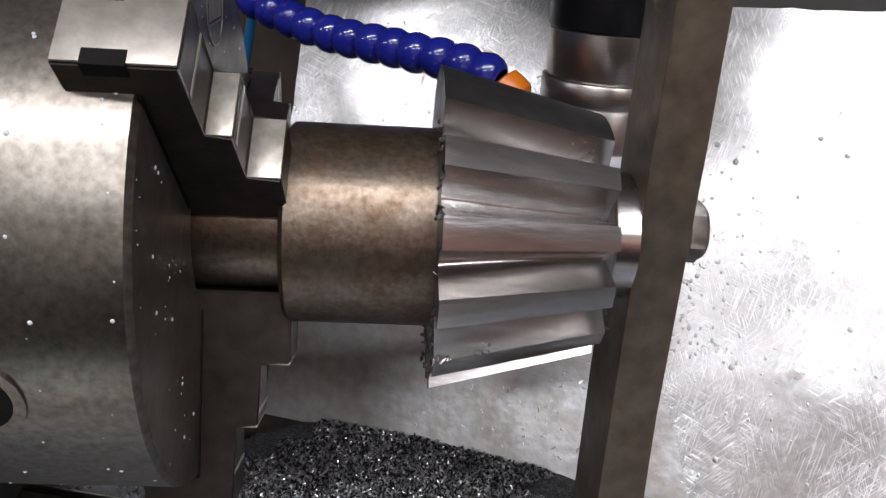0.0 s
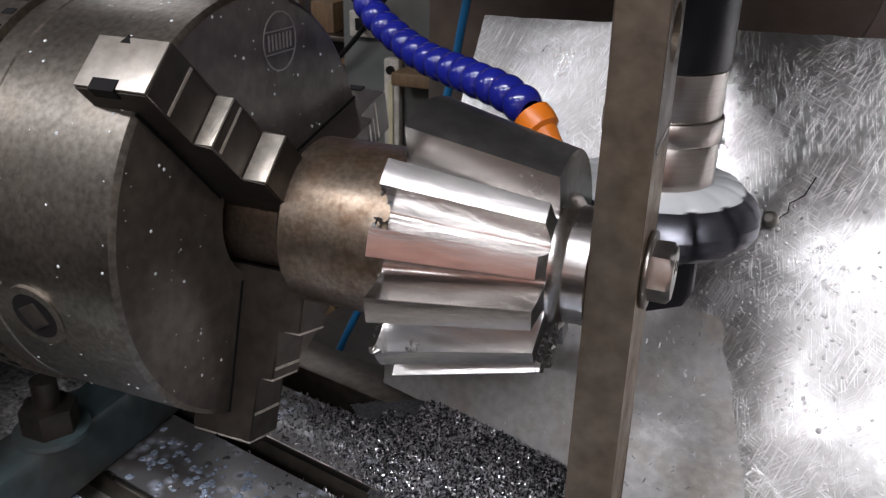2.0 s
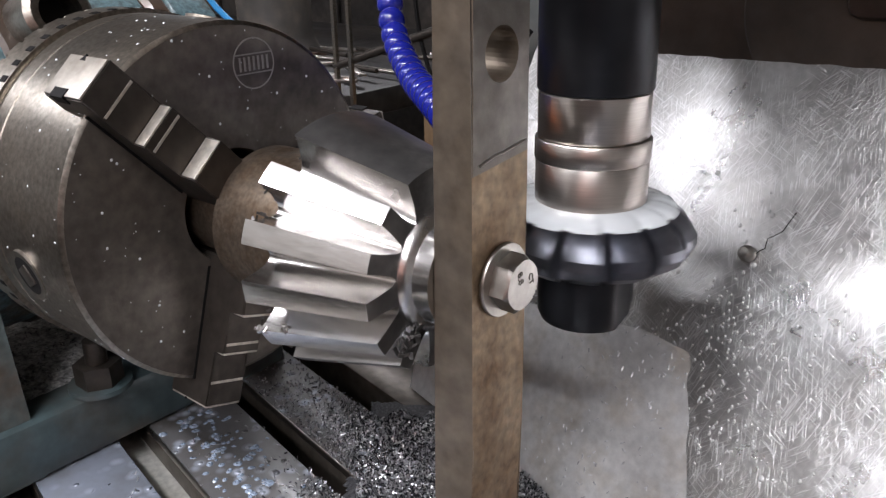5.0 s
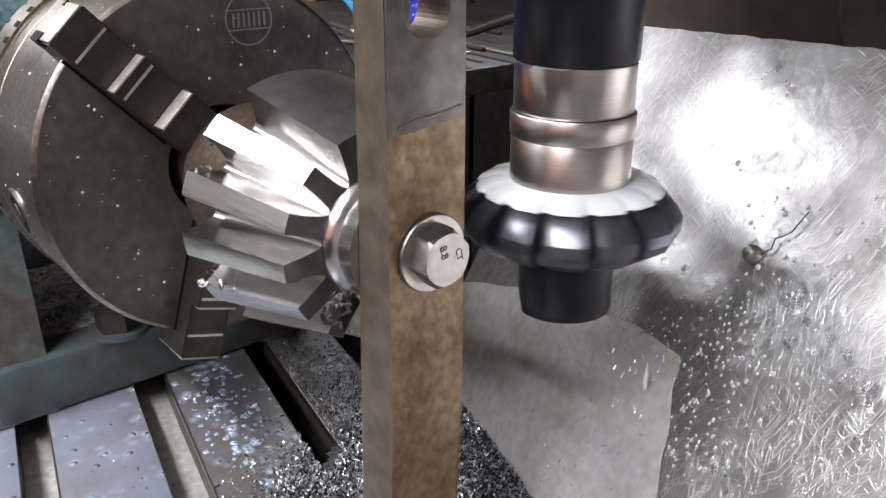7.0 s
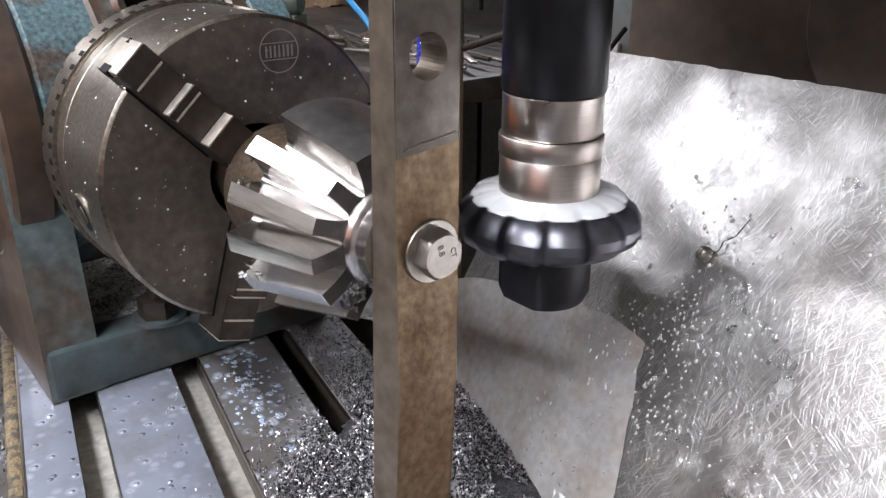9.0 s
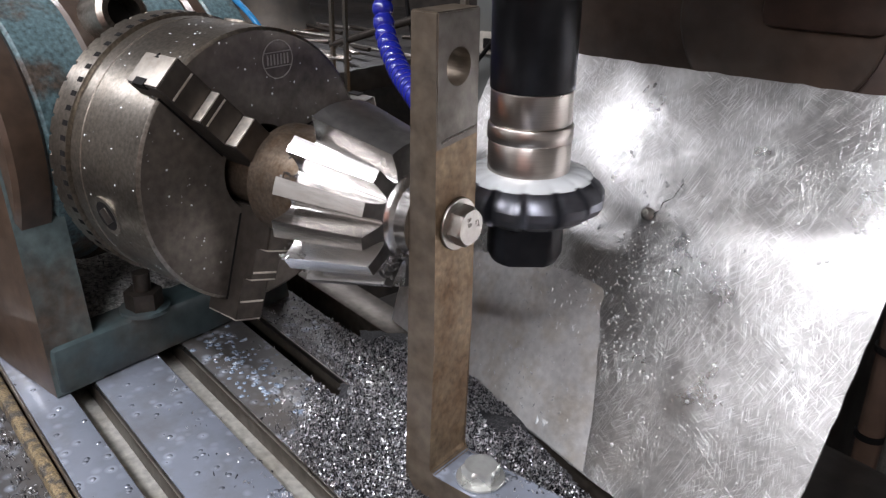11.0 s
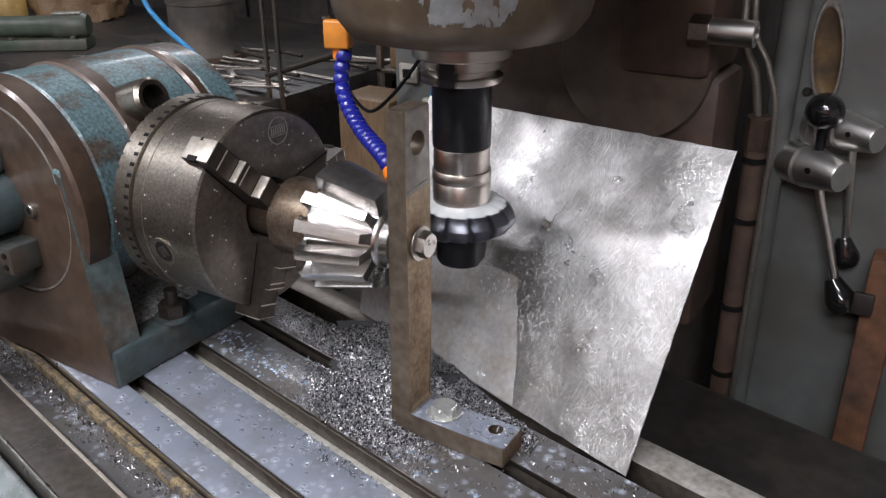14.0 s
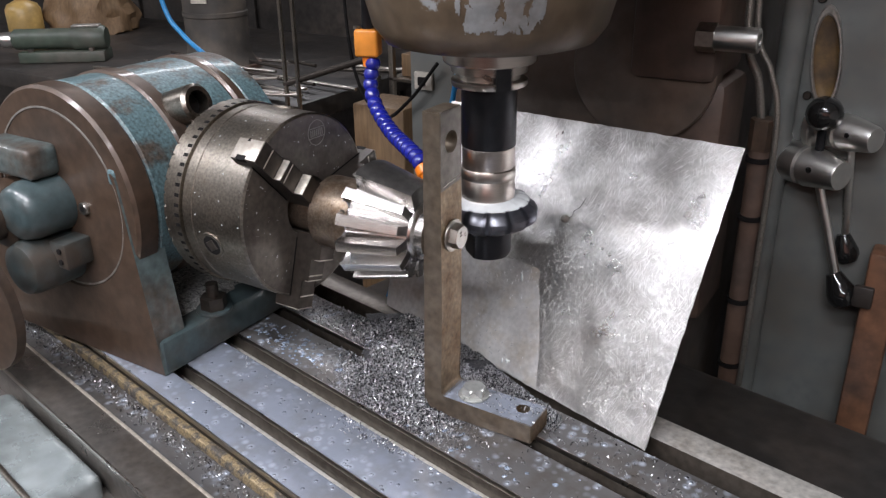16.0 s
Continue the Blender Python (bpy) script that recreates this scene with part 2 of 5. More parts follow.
    ln.new(dent.outputs["Fac"], b1.inputs["Height"])
    b2 = node("ShaderNodeBump", Strength=0.30, Distance=0.0005)
    ln.new(fine, b2.inputs["Height"])
    ln.new(b1.outputs[0], b2.inputs["Normal"])
    ln.new(b2.outputs[0], b.inputs["Normal"])
    return m


ALU = sheet_material()
ALU_WET = mat("wet_aluminium", (0.69, 0.685, 0.675), 0.34, 0.55, 0.15, 190, 0.35, (0.52, 0.47, 0.40), mix=(0.46, 0.70), scale2=26, rough2=0.52, coat=0.15)
FILM_EDGE = [(0.0165, 0.122, 1.090), (0.0215, 0.1142, 1.0775), (0.029, 0.1, 1.0575), (0.040, 0.0815, 1.0315), (0.0473, 0.0593, 0.999)]


def wet_material():
    """Flat iron under a thin film of milky coolant with small bubbles."""
    m = mat("coolant_wet_iron", (0.27, 0.30, 0.36), 0.15, 0.25, 0.1, 30, 0.0, (0.21, 0.22, 0.24), mix=(0.45, 0.7), scale2=28, coat=0.6)
    nt = m.node_tree
    nd, ln = nt.nodes, nt.links
    b = nd["Principled BSDF"]
    vo = nd.new("ShaderNodeTexVoronoi")
    vo.inputs["Scale"].default_value = 110
    ln.new(nd["Texture Coordinate"].outputs["Object"], vo.inputs["Vector"])
    rp = nd.new("ShaderNodeValToRGB")
    rp.color_ramp.elements[0].position, rp.color_ramp.elements[1].position = 0.10, 0.22
    rp.color_ramp.elements[0].color, rp.color_ramp.elements[1].color = (1, 1, 1, 1), (0, 0, 0, 1)
    ln.new(vo.outputs["Distance"], rp.inputs[0])
    bp = nd.new("ShaderNodeBump")
    bp.inputs["Strength"].default_value, bp.inputs["Distance"].default_value = 0.8, 0.002
    ln.new(rp.outputs[0], bp.inputs["Height"])
    ln.new(bp.outputs[0], b.inputs["Normal"])
    ln.new(bp.outputs[0], b.inputs["Coat Normal"])
    # milky foam and the bubbles' bluish reflections, both painted into the base colour
    src = b.inputs["Base Color"].links[0].from_socket
    patch = nd.new("ShaderNodeTexNoise")
    patch.inputs["Scale"].default_value = 38
    ln.new(nd["Texture Coordinate"].outputs["Object"], patch.inputs["Vector"])
    foam = nd.new("ShaderNodeValToRGB")
    foam.color_ramp.elements[0].position, foam.color_ramp.elements[1].position = 0.12, 0.5
    foam.color_ramp.elements[0].color, foam.color_ramp.elements[1].color = (1, 1, 1, 1), (0, 0, 0, 1)
    ln.new(vo.outputs["Distance"], foam.inputs[0])
    gate = nd.new("ShaderNodeMapRange")
    gate.inputs["From Min"].default_value, gate.inputs["From Max"].default_value = 0.45, 0.62
    ln.new(patch.outputs["Fac"], gate.inputs[0])
    fac = nd.new("ShaderNodeMath")
    fac.operation = "MULTIPLY"
    ln.new(foam.outputs[0], fac.inputs[0])
    ln.new(gate.outputs[0], fac.inputs[1])
    mx = nd.new("ShaderNodeMix")
    mx.data_type = "RGBA"
    ln.new(fac.outputs[0], mx.inputs[0])
    ln.new(src, mx.inputs[6])
    mx.inputs[7].default_value = (0.48, 0.53, 0.62, 1)
    ln.new(mx.outputs[2], b.inputs["Base Color"])
    return m


WET = wet_material()
WET_DARK = wet_material()
WET_DARK.name = "coolant_wet_dark_iron"
WET_DARK.node_tree.nodes["Principled BSDF"].inputs["Coat Weight"].default_value = 0.12
WET_DARK.node_tree.nodes["Map Range.001"].inputs["To Min"].default_value = 0.30
WET_DARK.node_tree.nodes["Map Range.001"].inputs["To Max"].default_value = 0.5
for e, col in zip(WET_DARK.node_tree.nodes["Color Ramp"].color_ramp.elements, ((0.13, 0.127, 0.127, 1), (0.09, 0.078, 0.067, 1))):
    e.color = col


# ---- mesh helpers ----
def part(name, bm, material, parent=None, label="", smooth=40):
    me = bpy.data.meshes.new(name)
    bmesh.ops.recalc_face_normals(bm, faces=bm.faces)
    bm.to_mesh(me)
    bm.free()
    for p in me.polygons:
        p.use_smooth = True
    me.set_sharp_from_angle(angle=radians(smooth))
    me.materials.append(material)
    ob = new(name, me)
    if parent is not None:
        ob.parent = parent
    return tagged(ob, label=label)


def thing(name, label, category, group="", kind="", at=(0, 0, 0), rz=0):
    ob = new(name)
    ob.matrix_basis = pose(*at, 0, 0, rz)
    return tagged(ob, label, category, group, kind)


def box(x0, x1, y0, y1, z0, z1, bevel=0.0, m=None, bm=None, seg=2):
    own = bmesh.new()
    vs = [own.verts.new((x, y, z)) for x in (x0, x1) for y in (y0, y1) for z in (z0, z1)]
    for f in ((0, 1, 3, 2), (4, 6, 7, 5), (0, 4, 5, 1), (2, 3, 7, 6), (0, 2, 6, 4), (1, 5, 7, 3)):
        own.faces.new([vs[i] for i in f])
    if bevel:
        bmesh.ops.bevel(own, geom=own.edges[:], offset=bevel, segments=seg, affect="EDGES", profile=0.5)
    if m is not None:
        own.transform(m)
    return join(bm, own)


def join(bm, own):
    if bm is None:
        return own
    me = bpy.data.meshes.new("tmp")
    own.to_mesh(me)
    own.free()
    bm.from_mesh(me)
    bpy.data.meshes.remove(me)
    return bm


def lathe(profile, seg=48, m=None, bm=None, closed=False):
    """Revolve (radius, height) pairs about z."""
    own = bmesh.new()
    rings = []
    for r, z in profile:
        if r <= 1e-6:
            rings.append([own.verts.new((0, 0, z))])
        else:
            rings.append([own.verts.new((r * math.cos(2 * math.pi * i / seg), r * math.sin(2 * math.pi * i / seg), z)) for i in range(seg)])
    pairs = list(zip(rings, rings[1:])) + ([(rings[-1], rings[0])] if closed else [])
    for a, b in pairs:
        for i in range(seg):
            j = (i + 1) % seg
            if len(a) == 1 and len(b) == 1:
                continue
            if len(a) == 1:
                own.faces.new((a[0], b[j], b[i]))
            elif len(b) == 1:
                own.faces.new((a[i], a[j], b[0]))
            else:
                own.faces.new((a[i], a[j], b[j], b[i]))
    if m is not None:
        own.transform(m)
    return join(bm, own)


def prism(points, z0, z1, m=None, bm=None, bevel=0.0):
    """A straight prism over an outline in x, y."""
    own = bmesh.new()
    lo = [own.verts.new((x, y, z0)) for x, y in points]
    hi = [own.verts.new((x, y, z1)) for x, y in points]
    own.faces.new(lo[::-1])
    own.faces.new(hi)
    n = len(points)
    for i in range(n):
        own.faces.new((lo[i], lo[(i + 1) % n], hi[(i + 1) % n], hi[i]))
    if bevel:
        bmesh.ops.bevel(own, geom=own.edges[:], offset=bevel, segments=2, affect="EDGES")
    if m is not None:
        own.transform(m)
    return join(bm, own)


def tube(points, r, seg=10, bm=None, closed_ends=True):
    """A round bar along a polyline."""
    own = bmesh.new()
    pts = [Vector(p) for p in points]
    rings = []
    up = Vector((0.13, 0.29, 0.95)).normalized()
    for i, p in enumerate(pts):
        d = (pts[min(i + 1, len(pts) - 1)] - pts[max(i - 1, 0)]).normalized()
        a = d.cross(up)
        if a.length < 0.05:
            a = d.cross(Vector((1, 0, 0)))
        a.normalize()
        b = d.cross(a)
        rings.append([own.verts.new(p + r * (math.cos(2 * math.pi * k / seg) * a + math.sin(2 * math.pi * k / seg) * b)) for k in range(seg)])
    for a, b in zip(rings, rings[1:]):
        for k in range(seg):
            own.faces.new((a[k], a[(k + 1) % seg], b[(k + 1) % seg], b[k]))
    if closed_ends:
        own.faces.new(rings[0][::-1])
        own.faces.new(rings[-1])
    return join(bm, own)


def spline(points, n=8):
    """Catmull-Rom through the points."""
    p = [Vector(q) for q in points]
    p = [2 * p[0] - p[1]] + p + [2 * p[-1] - p[-2]]
    out = []
    for i in range(1, len(p) - 2):
        for k in range(n):
            t = k / n
            a, b, c, d = p[i - 1], p[i], p[i + 1], p[i + 2]
            out.append(0.5 * (2 * b + (c - a) * t + (2 * a - 5 * b + 4 * c - d) * t * t + (3 * b - a - 3 * c + d) * t ** 3))
    return out + [p[-2]]


ZT, ZC = 1.0, 1.1614  # table top, work axis
ALONG_X = Matrix.Rotation(radians(90), 4, "Y")  # z becomes +x
ALONG_Y = Matrix.Rotation(radians(-90), 4, "X")  # z becomes +y


def on_axis(x=0.0):
    return Matrix.Translation((x, 0, ZC)) @ ALONG_X


# ---- room: added shell, mostly unseen, its pale ceiling bouncing the lamp light ----
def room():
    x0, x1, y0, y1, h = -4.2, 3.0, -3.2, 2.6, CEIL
    tagged(part("floor", box(x0, x1, y0, y1, -0.1, 0), FLOOR), "unseen dark concrete floor, added to keep low reflections dim", "floor", kind="structure")
    tagged(part("ceiling", box(x0, x1, y0, y1, h, h + 0.1), CEILING), "unseen pale ceiling added to bounce light", "ceiling", kind="structure")
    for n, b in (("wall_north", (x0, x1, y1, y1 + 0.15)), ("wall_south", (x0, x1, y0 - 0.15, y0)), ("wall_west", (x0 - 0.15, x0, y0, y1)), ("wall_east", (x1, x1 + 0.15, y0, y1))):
        tagged(part(n, box(*b, 0, h), WALL), "plain workshop wall, mostly unseen, added to close the room", "wall", kind="structure")
    # Unseen dark band, added so the chuck's lower side reflects less light.
    tagged(part("dark_wall_band", box(x0, -0.3, y0, y0 + 0.012, 0, 1.25), MACHINE_BROWN), "unseen dark wall band added to darken the chuck's reflections", "wall band", kind="structure")
    # Unseen red panel, added for the pink reflection on the gear lands.
    tagged(part("red_reflect_panel", box(-0.298, x1 - 0.01, y0, y0 + 0.03, 0, 2.4, 0.004), RED_REFLECT), "unseen red-brown panel added to reflect red in the gear teeth", "door", kind="structure")
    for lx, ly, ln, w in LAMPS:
        t = thing("ceiling_light", "unseen white fluorescent batten light added on the ceiling", "ceiling light", "ceiling lights", at=(lx, ly, CEIL))
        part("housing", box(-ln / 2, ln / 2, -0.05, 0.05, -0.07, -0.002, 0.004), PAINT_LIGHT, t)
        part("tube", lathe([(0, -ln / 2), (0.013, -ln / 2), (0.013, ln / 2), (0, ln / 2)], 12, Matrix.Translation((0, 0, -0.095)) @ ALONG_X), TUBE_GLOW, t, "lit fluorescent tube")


room()

# ---- milling table ----
TA = -11.6  # bearing of the table's slots against the work axis


def milling_table():
    t = thing("milling_table", "cast-iron milling table with T-slots, wet with milky coolant", "machine table", rz=TA)
    u0, u1 = -1.1, 0.75
    part("table_body", box(u0, u1, -0.27, 0.125, 0.88, 0.962, 0.003), TABLE_IRON, t, "oily iron table body below the slots")
    lands = [(-0.1765, -0.148, WET), (-0.1308, -0.081, WET), (-0.061, -0.0075, WET_DARK), (0.0085, 0.0515, WET_DARK), (0.073, 0.104, mat("pale_back_land", (0.55, 0.53, 0.49), 0.42, 0.5, 0.3, 160, 0.3, (0.36, 0.33, 0.29), scale2=24))]
    for v0, v1, m in lands:
        back = v0 > 0.07
        b = part("land", box(-0.06 if back else u0, u1, v0, v1, 0.9618, ZT, 0.0007), m, t, "pale right-hand end of the back land" if back else "flat land between the T-slots, filmed with coolant")
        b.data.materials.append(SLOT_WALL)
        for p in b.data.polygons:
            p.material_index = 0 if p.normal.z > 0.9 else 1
    # The back land is two pieces, pale to the right and dark to the left.
    part("land", box(u0, -0.0602, 0.073, 0.104, 0.9618, ZT, 0.0007), SLOT_WALL, t, "dark left-hand end of the back land")
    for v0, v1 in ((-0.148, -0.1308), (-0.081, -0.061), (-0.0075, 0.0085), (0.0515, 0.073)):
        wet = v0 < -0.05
        part("slot_floor", box(u0, u1, v0 + 0.0002, v1 - 0.0002, 0.9612, 0.9815 if wet else 0.968), PALE_FLOOR if wet else SLOT_WALL, t, "pale wet floor of a T-slot" if wet else "dark floor of a T-slot")
    for v, w in ((-0.1772, 0.0008), (-0.2230, 0.0014), (-0.2572, 0.0008), (-0.1309, 0.0005), (-0.0611, 0.0005), (0.0084, 0.0005)):
        part("worn_edge", box(u0, u1, v - w, v + w, 0.9955, 1.0003, 0.0003), JAW_BAND if w > 0.001 else STEEL_GROUND, t, "edge worn bright")
    part("gutter_floor", box(u0, u1, -0.2225, -0.177, 0.9625, 0.984, 0.002), WET_DARK, t, "coolant gutter with wet swarf")
    part("sludge_strip", box(u0, u1, -0.1872, -0.1781, 0.9835, 0.9945, 0.003), mat("gold_sludge", (0.32, 0.245, 0.14), 0.4, 0.3, 0.6, 700, 1.0, (0.10, 0.09, 0.08), mix=(0.46, 0.58), scale2=110), t, "yellow-brown strip of packed swarf")
    part("front_rim", box(u0, u1, -0.2565, -0.2225, 0.962, 0.9995, 0.0015), TABLE_IRON, t, "machined front rim")
    part("saddle", box(-0.45, 0.45, -0.28, 0.40, 0.62, 0.879, 0.02), BENCH, t, "dark oily cast saddle under the table")
    part("knee", box(-0.3, 0.3, -0.22, 0.56, 0.0, 0.619, 0.03), MACHINE_GREY, t, "grey cast knee standing on the floor")


milling_table()


def table_stop():
    t = thing("table_stop", "pale grey cast stop bracket on the front edge of the table", "stop bracket", rz=TA)
    part("stop_body", box(-0.36, -0.166, -0.345, -0.2592, 0.90, 0.9845, 0.010, seg=4), mat("bare_casting", (0.46, 0.52, 0.53), 0.26, 0.5, 0.2, 60, 0.2, (0.27, 0.31, 0.31), scale2=22, coat=0.3), t)
    part("stop_ridge", box(-0.36, -0.17, -0.318, -0.313, 0.980, 0.988, 0.002), CHUCK_SIDE, t)
    part("stop_pin", lathe([(0, 0.98), (0.012, 0.98), (0.012, 0.995), (0.01, 0.997), (0, 0.997)], 24, Matrix.Translation((-0.365, -0.288, 0))), CHUCK_SIDE, t)


table_stop()


# ---- dividing head ----
def dividing_head():
    t = thing("dividing_head", "worn teal dividing head, iron-brown with oil, bolted to the table", "dividing head")
    X, R0 = -0.382, 0.108

    def drum(y0, y1, r, bev=0.003):
        return lathe([(0, y0), (r - bev, y0), (r, y0 + bev), (r, y1 - bev), (r - bev, y1), (0, y1)], 72, Matrix.Translation((X, 0, ZC)) @ ALONG_Y)
    part("side_cover", drum(-0.1035, -0.078, R0), CAST_BROWN, t, "oil-brown round side cover")
    part("cover_line", lathe([(0.0872, -0.1042), (0.0890, -0.1042), (0.0890, -0.103), (0.0872, -0.103)], 72, Matrix.Translation((X, 0, ZC)) @ ALONG_Y, closed=True), PALE_IRON, t, "pale scribed ring")
    part("drum", drum(-0.0785, 0.058, R0 - 0.001), CAST_TEAL, t, "worn teal swivel drum")
    part("band", drum(-0.036, -0.016, R0 + 0.0015), CAST_BROWN, t, "rust-brown bare band")
    part("back_band", drum(0.0575, 0.072, R0 + 0.001), CAST_BROWN, t, "rust-brown bare band")
    part("back_cover", drum(0.0722, 0.104, R0 - 0.002), CAST_TEAL, t, "worn teal back cover")
    # spindle nose that carries the chuck
    part("spindle_nose", lathe([(0, -0.30), (0.06, -0.30), (0.06, -0.272), (0.052, -0.268), (0.052, -0.254), (0, -0.254)], 48, on_axis()), CAST_BROWN, t)
    # plunger boss on the drum
    bm = lathe([(0, -0.02), (0.0185, -0.02), (0.0185, 0.018), (0.0155, 0.021), (0.0115, 0.021), (0.0115, 0.006), (0, 0.006)], 32, Matrix.Translation((-0.300, -0.010, 1.240)) @ Matrix.Rotation(radians(72), 4, "Y"))
    part("lock_boss", bm, CHUCK_SIDE, t, "bare steel lock boss with a deep bore")
    part("boss_bore", lathe([(0, 0.0066), (0.0114, 0.0066), (0.0114, 0.0068), (0, 0.0068)], 24, Matrix.Translation((-0.300, -0.010, 1.240)) @ Matrix.Rotation(radians(72), 4, "Y")), BLACK, t)
    # base with its two cheeks
    part("base", box(-0.518, -0.2665, -0.1035, 0.0995, ZT + 0.0005, 1.036, 0.004), CAST_DARK, t, "dark oily cast base")
    for y0, y1, m in ((-0.1058, -0.0715, CAST_CHEEK), (0.06, 0.10, CAST_CHEEK)):
        pts = [(-0.52, 1.001), (-0.2675, 1.001), (-0.2935, 1.196), (-0.2975, 1.2)]
        pts += [(X + 0.0905 * math.cos(radians(g)), ZC + 0.0905 * math.sin(radians(g))) for g in range(25, -206, -5)]
        pts += [(-0.52, 1.2)]
        own = prism([(x, z) for x, z in pts], 0, y1 - y0)
        own.transform(Matrix.Translation((0, y1, 0)) @ Matrix.Rotation(radians(90), 4, "X"))
        k = part("cheek", own, m, t, "cast cheek that carries the drum, its face browned by oil")
        k.data.materials.append(CAST_BROWN)
        for p in k.data.polygons:
            p.material_index = 1 if p.normal.y < -0.7 or math.hypot(p.center.x - X, p.center.z - ZC) < 0.0925 else 0
    part("cheek_shoulder", box(-0.3065, -0.2915, -0.1052, -0.073, 1.186, 1.2055, 0.006, seg=3), CAST_TEAL, t, "worn teal rounded shoulder")
    # side-cover furniture
    s = part("socket_screw", lathe([(0, -0.1075), (0.0055, -0.1075), (0.0062, -0.1065), (0.0062, -0.103), (0, -0.103)], 24, Matrix.Translation((-0.346, 0, 1.158)) @ ALONG_Y), BOLT_STEEL, t, "steel socket-head screw")
    part("hex_socket", lathe([(0, -0.1078), (0.003, -0.1078), (0.003, -0.1074), (0, -0.1074)], 6, Matrix.Translation((-0.346, 0, 1.158)) @ ALONG_Y), BLACK, s)
    part("index_spindle", lathe([(0, -0.185), (0.02, -0.185), (0.023, -0.18), (0.023, -0.15), (0.032, -0.145), (0.032, -0.1), (0, -0.1)], 40, Matrix.Translation((-0.422, 0, 1.15)) @ ALONG_Y), CAST_BROWN, t)
    part("index_boss", lathe([(0, -0.152), (0.018, -0.152), (0.025, -0.147), (0.0285, -0.136), (0.0290, -0.10), (0, -0.10)], 32, Matrix.Translation((-0.388, 0, 1.158)) @ ALONG_Y), CAST_DARK, t, "rounded dark teal boss")
    part("clamp_block", box(-0.455, -0.374, -0.134, -0.1, 1.186, 1.217, 0.007, seg=3), CAST_CHEEK, t, "teal clamp block")
    part("lower_boss", lathe([(0, -0.158), (0.016, -0.158), (0.024, -0.154), (0.0265, -0.146), (0.0265, -0.10), (0, -0.10)], 40, Matrix.Translation((-0.388, 0, 1.104)) @ ALONG_Y), CAST_DARK, t)
    b = part("stop_block", box(-0.372, -0.348, -0.132, -0.102, 1.103, 1.13, 0.003), CAST_DARK, t, "small teal stop block with two screws")
    for z in (1.111, 1.122):
        part("stop_screw", lathe([(0, -0.1335), (0.0028, -0.1335), (0.0028, -0.131), (0, -0.131)], 16, Matrix.Translation((-0.356, 0, z)) @ ALONG_Y), BLACK, b)
    part("index_plate", lathe([(0, -0.20), (0.066, -0.20), (0.068, -0.199), (0.068, -0.19), (0.066, -0.189), (0, -0.189)], 64, Matrix.Translation((-0.404, 0, 1.085)) @ ALONG_Y), CAST_BROWN, t, "round index plate with fine graduations")
    own = bmesh.new()
    g = {}
    for i in range(31):
        for j in range(25):
            x, y = -0.445 + 0.152 * i / 30, -0.0712 + 0.130 * j / 24
            e = min(i, 30 - i, j, 24 - j) / 4
            g[i, j] = own.verts.new((x, y, 1.0355 + 0.004 * min(1, e) + 0.002 * noise.noise(Vector((x * 60, y * 60, 0)))))
    for i in range(30):
        for j in range(24):
            own.faces.new((g[i, j], g[i + 1, j], g[i + 1, j + 1], g[i, j + 1]))
    # Pale colour stands in for the bright light falling on this swarf.
    tagged(part("swarf_layer", own, mat("lit_pale_swarf", (0.62, 0.61, 0.58), 0.4, 0.5, 0.6, 500, 1.0, (0.2, 0.19, 0.18), scale2=200), t, "wet swarf layer on the base, bright light put into its pale colour"), kind="stuff")
    # clamping stud, nut and washer in the base slot
    part("washer", lathe([(0.007, 1.036), (0.018, 1.036), (0.018, 1.039), (0.007, 1.039)], 32, Matrix.Translation((-0.276, -0.028, 0)), closed=True), CAST_DARK, t)
    part("nut", lathe([(0.006, 1.039), (0.0135, 1.039), (0.0135, 1.052), (0.006, 1.052)], 6, Matrix.Translation((-0.276, -0.028, 0)), closed=True), JAW_DARK, t)
    part("stud", lathe([(0, 1.0), (0.0062, 1.0), (0.0062, 1.066), (0, 1.066)], 16, Matrix.Translation((-0.276, -0.028, 0))), JAW_DARK, t)


dividing_head()


# ---- chuck ----
RC = 0.0855


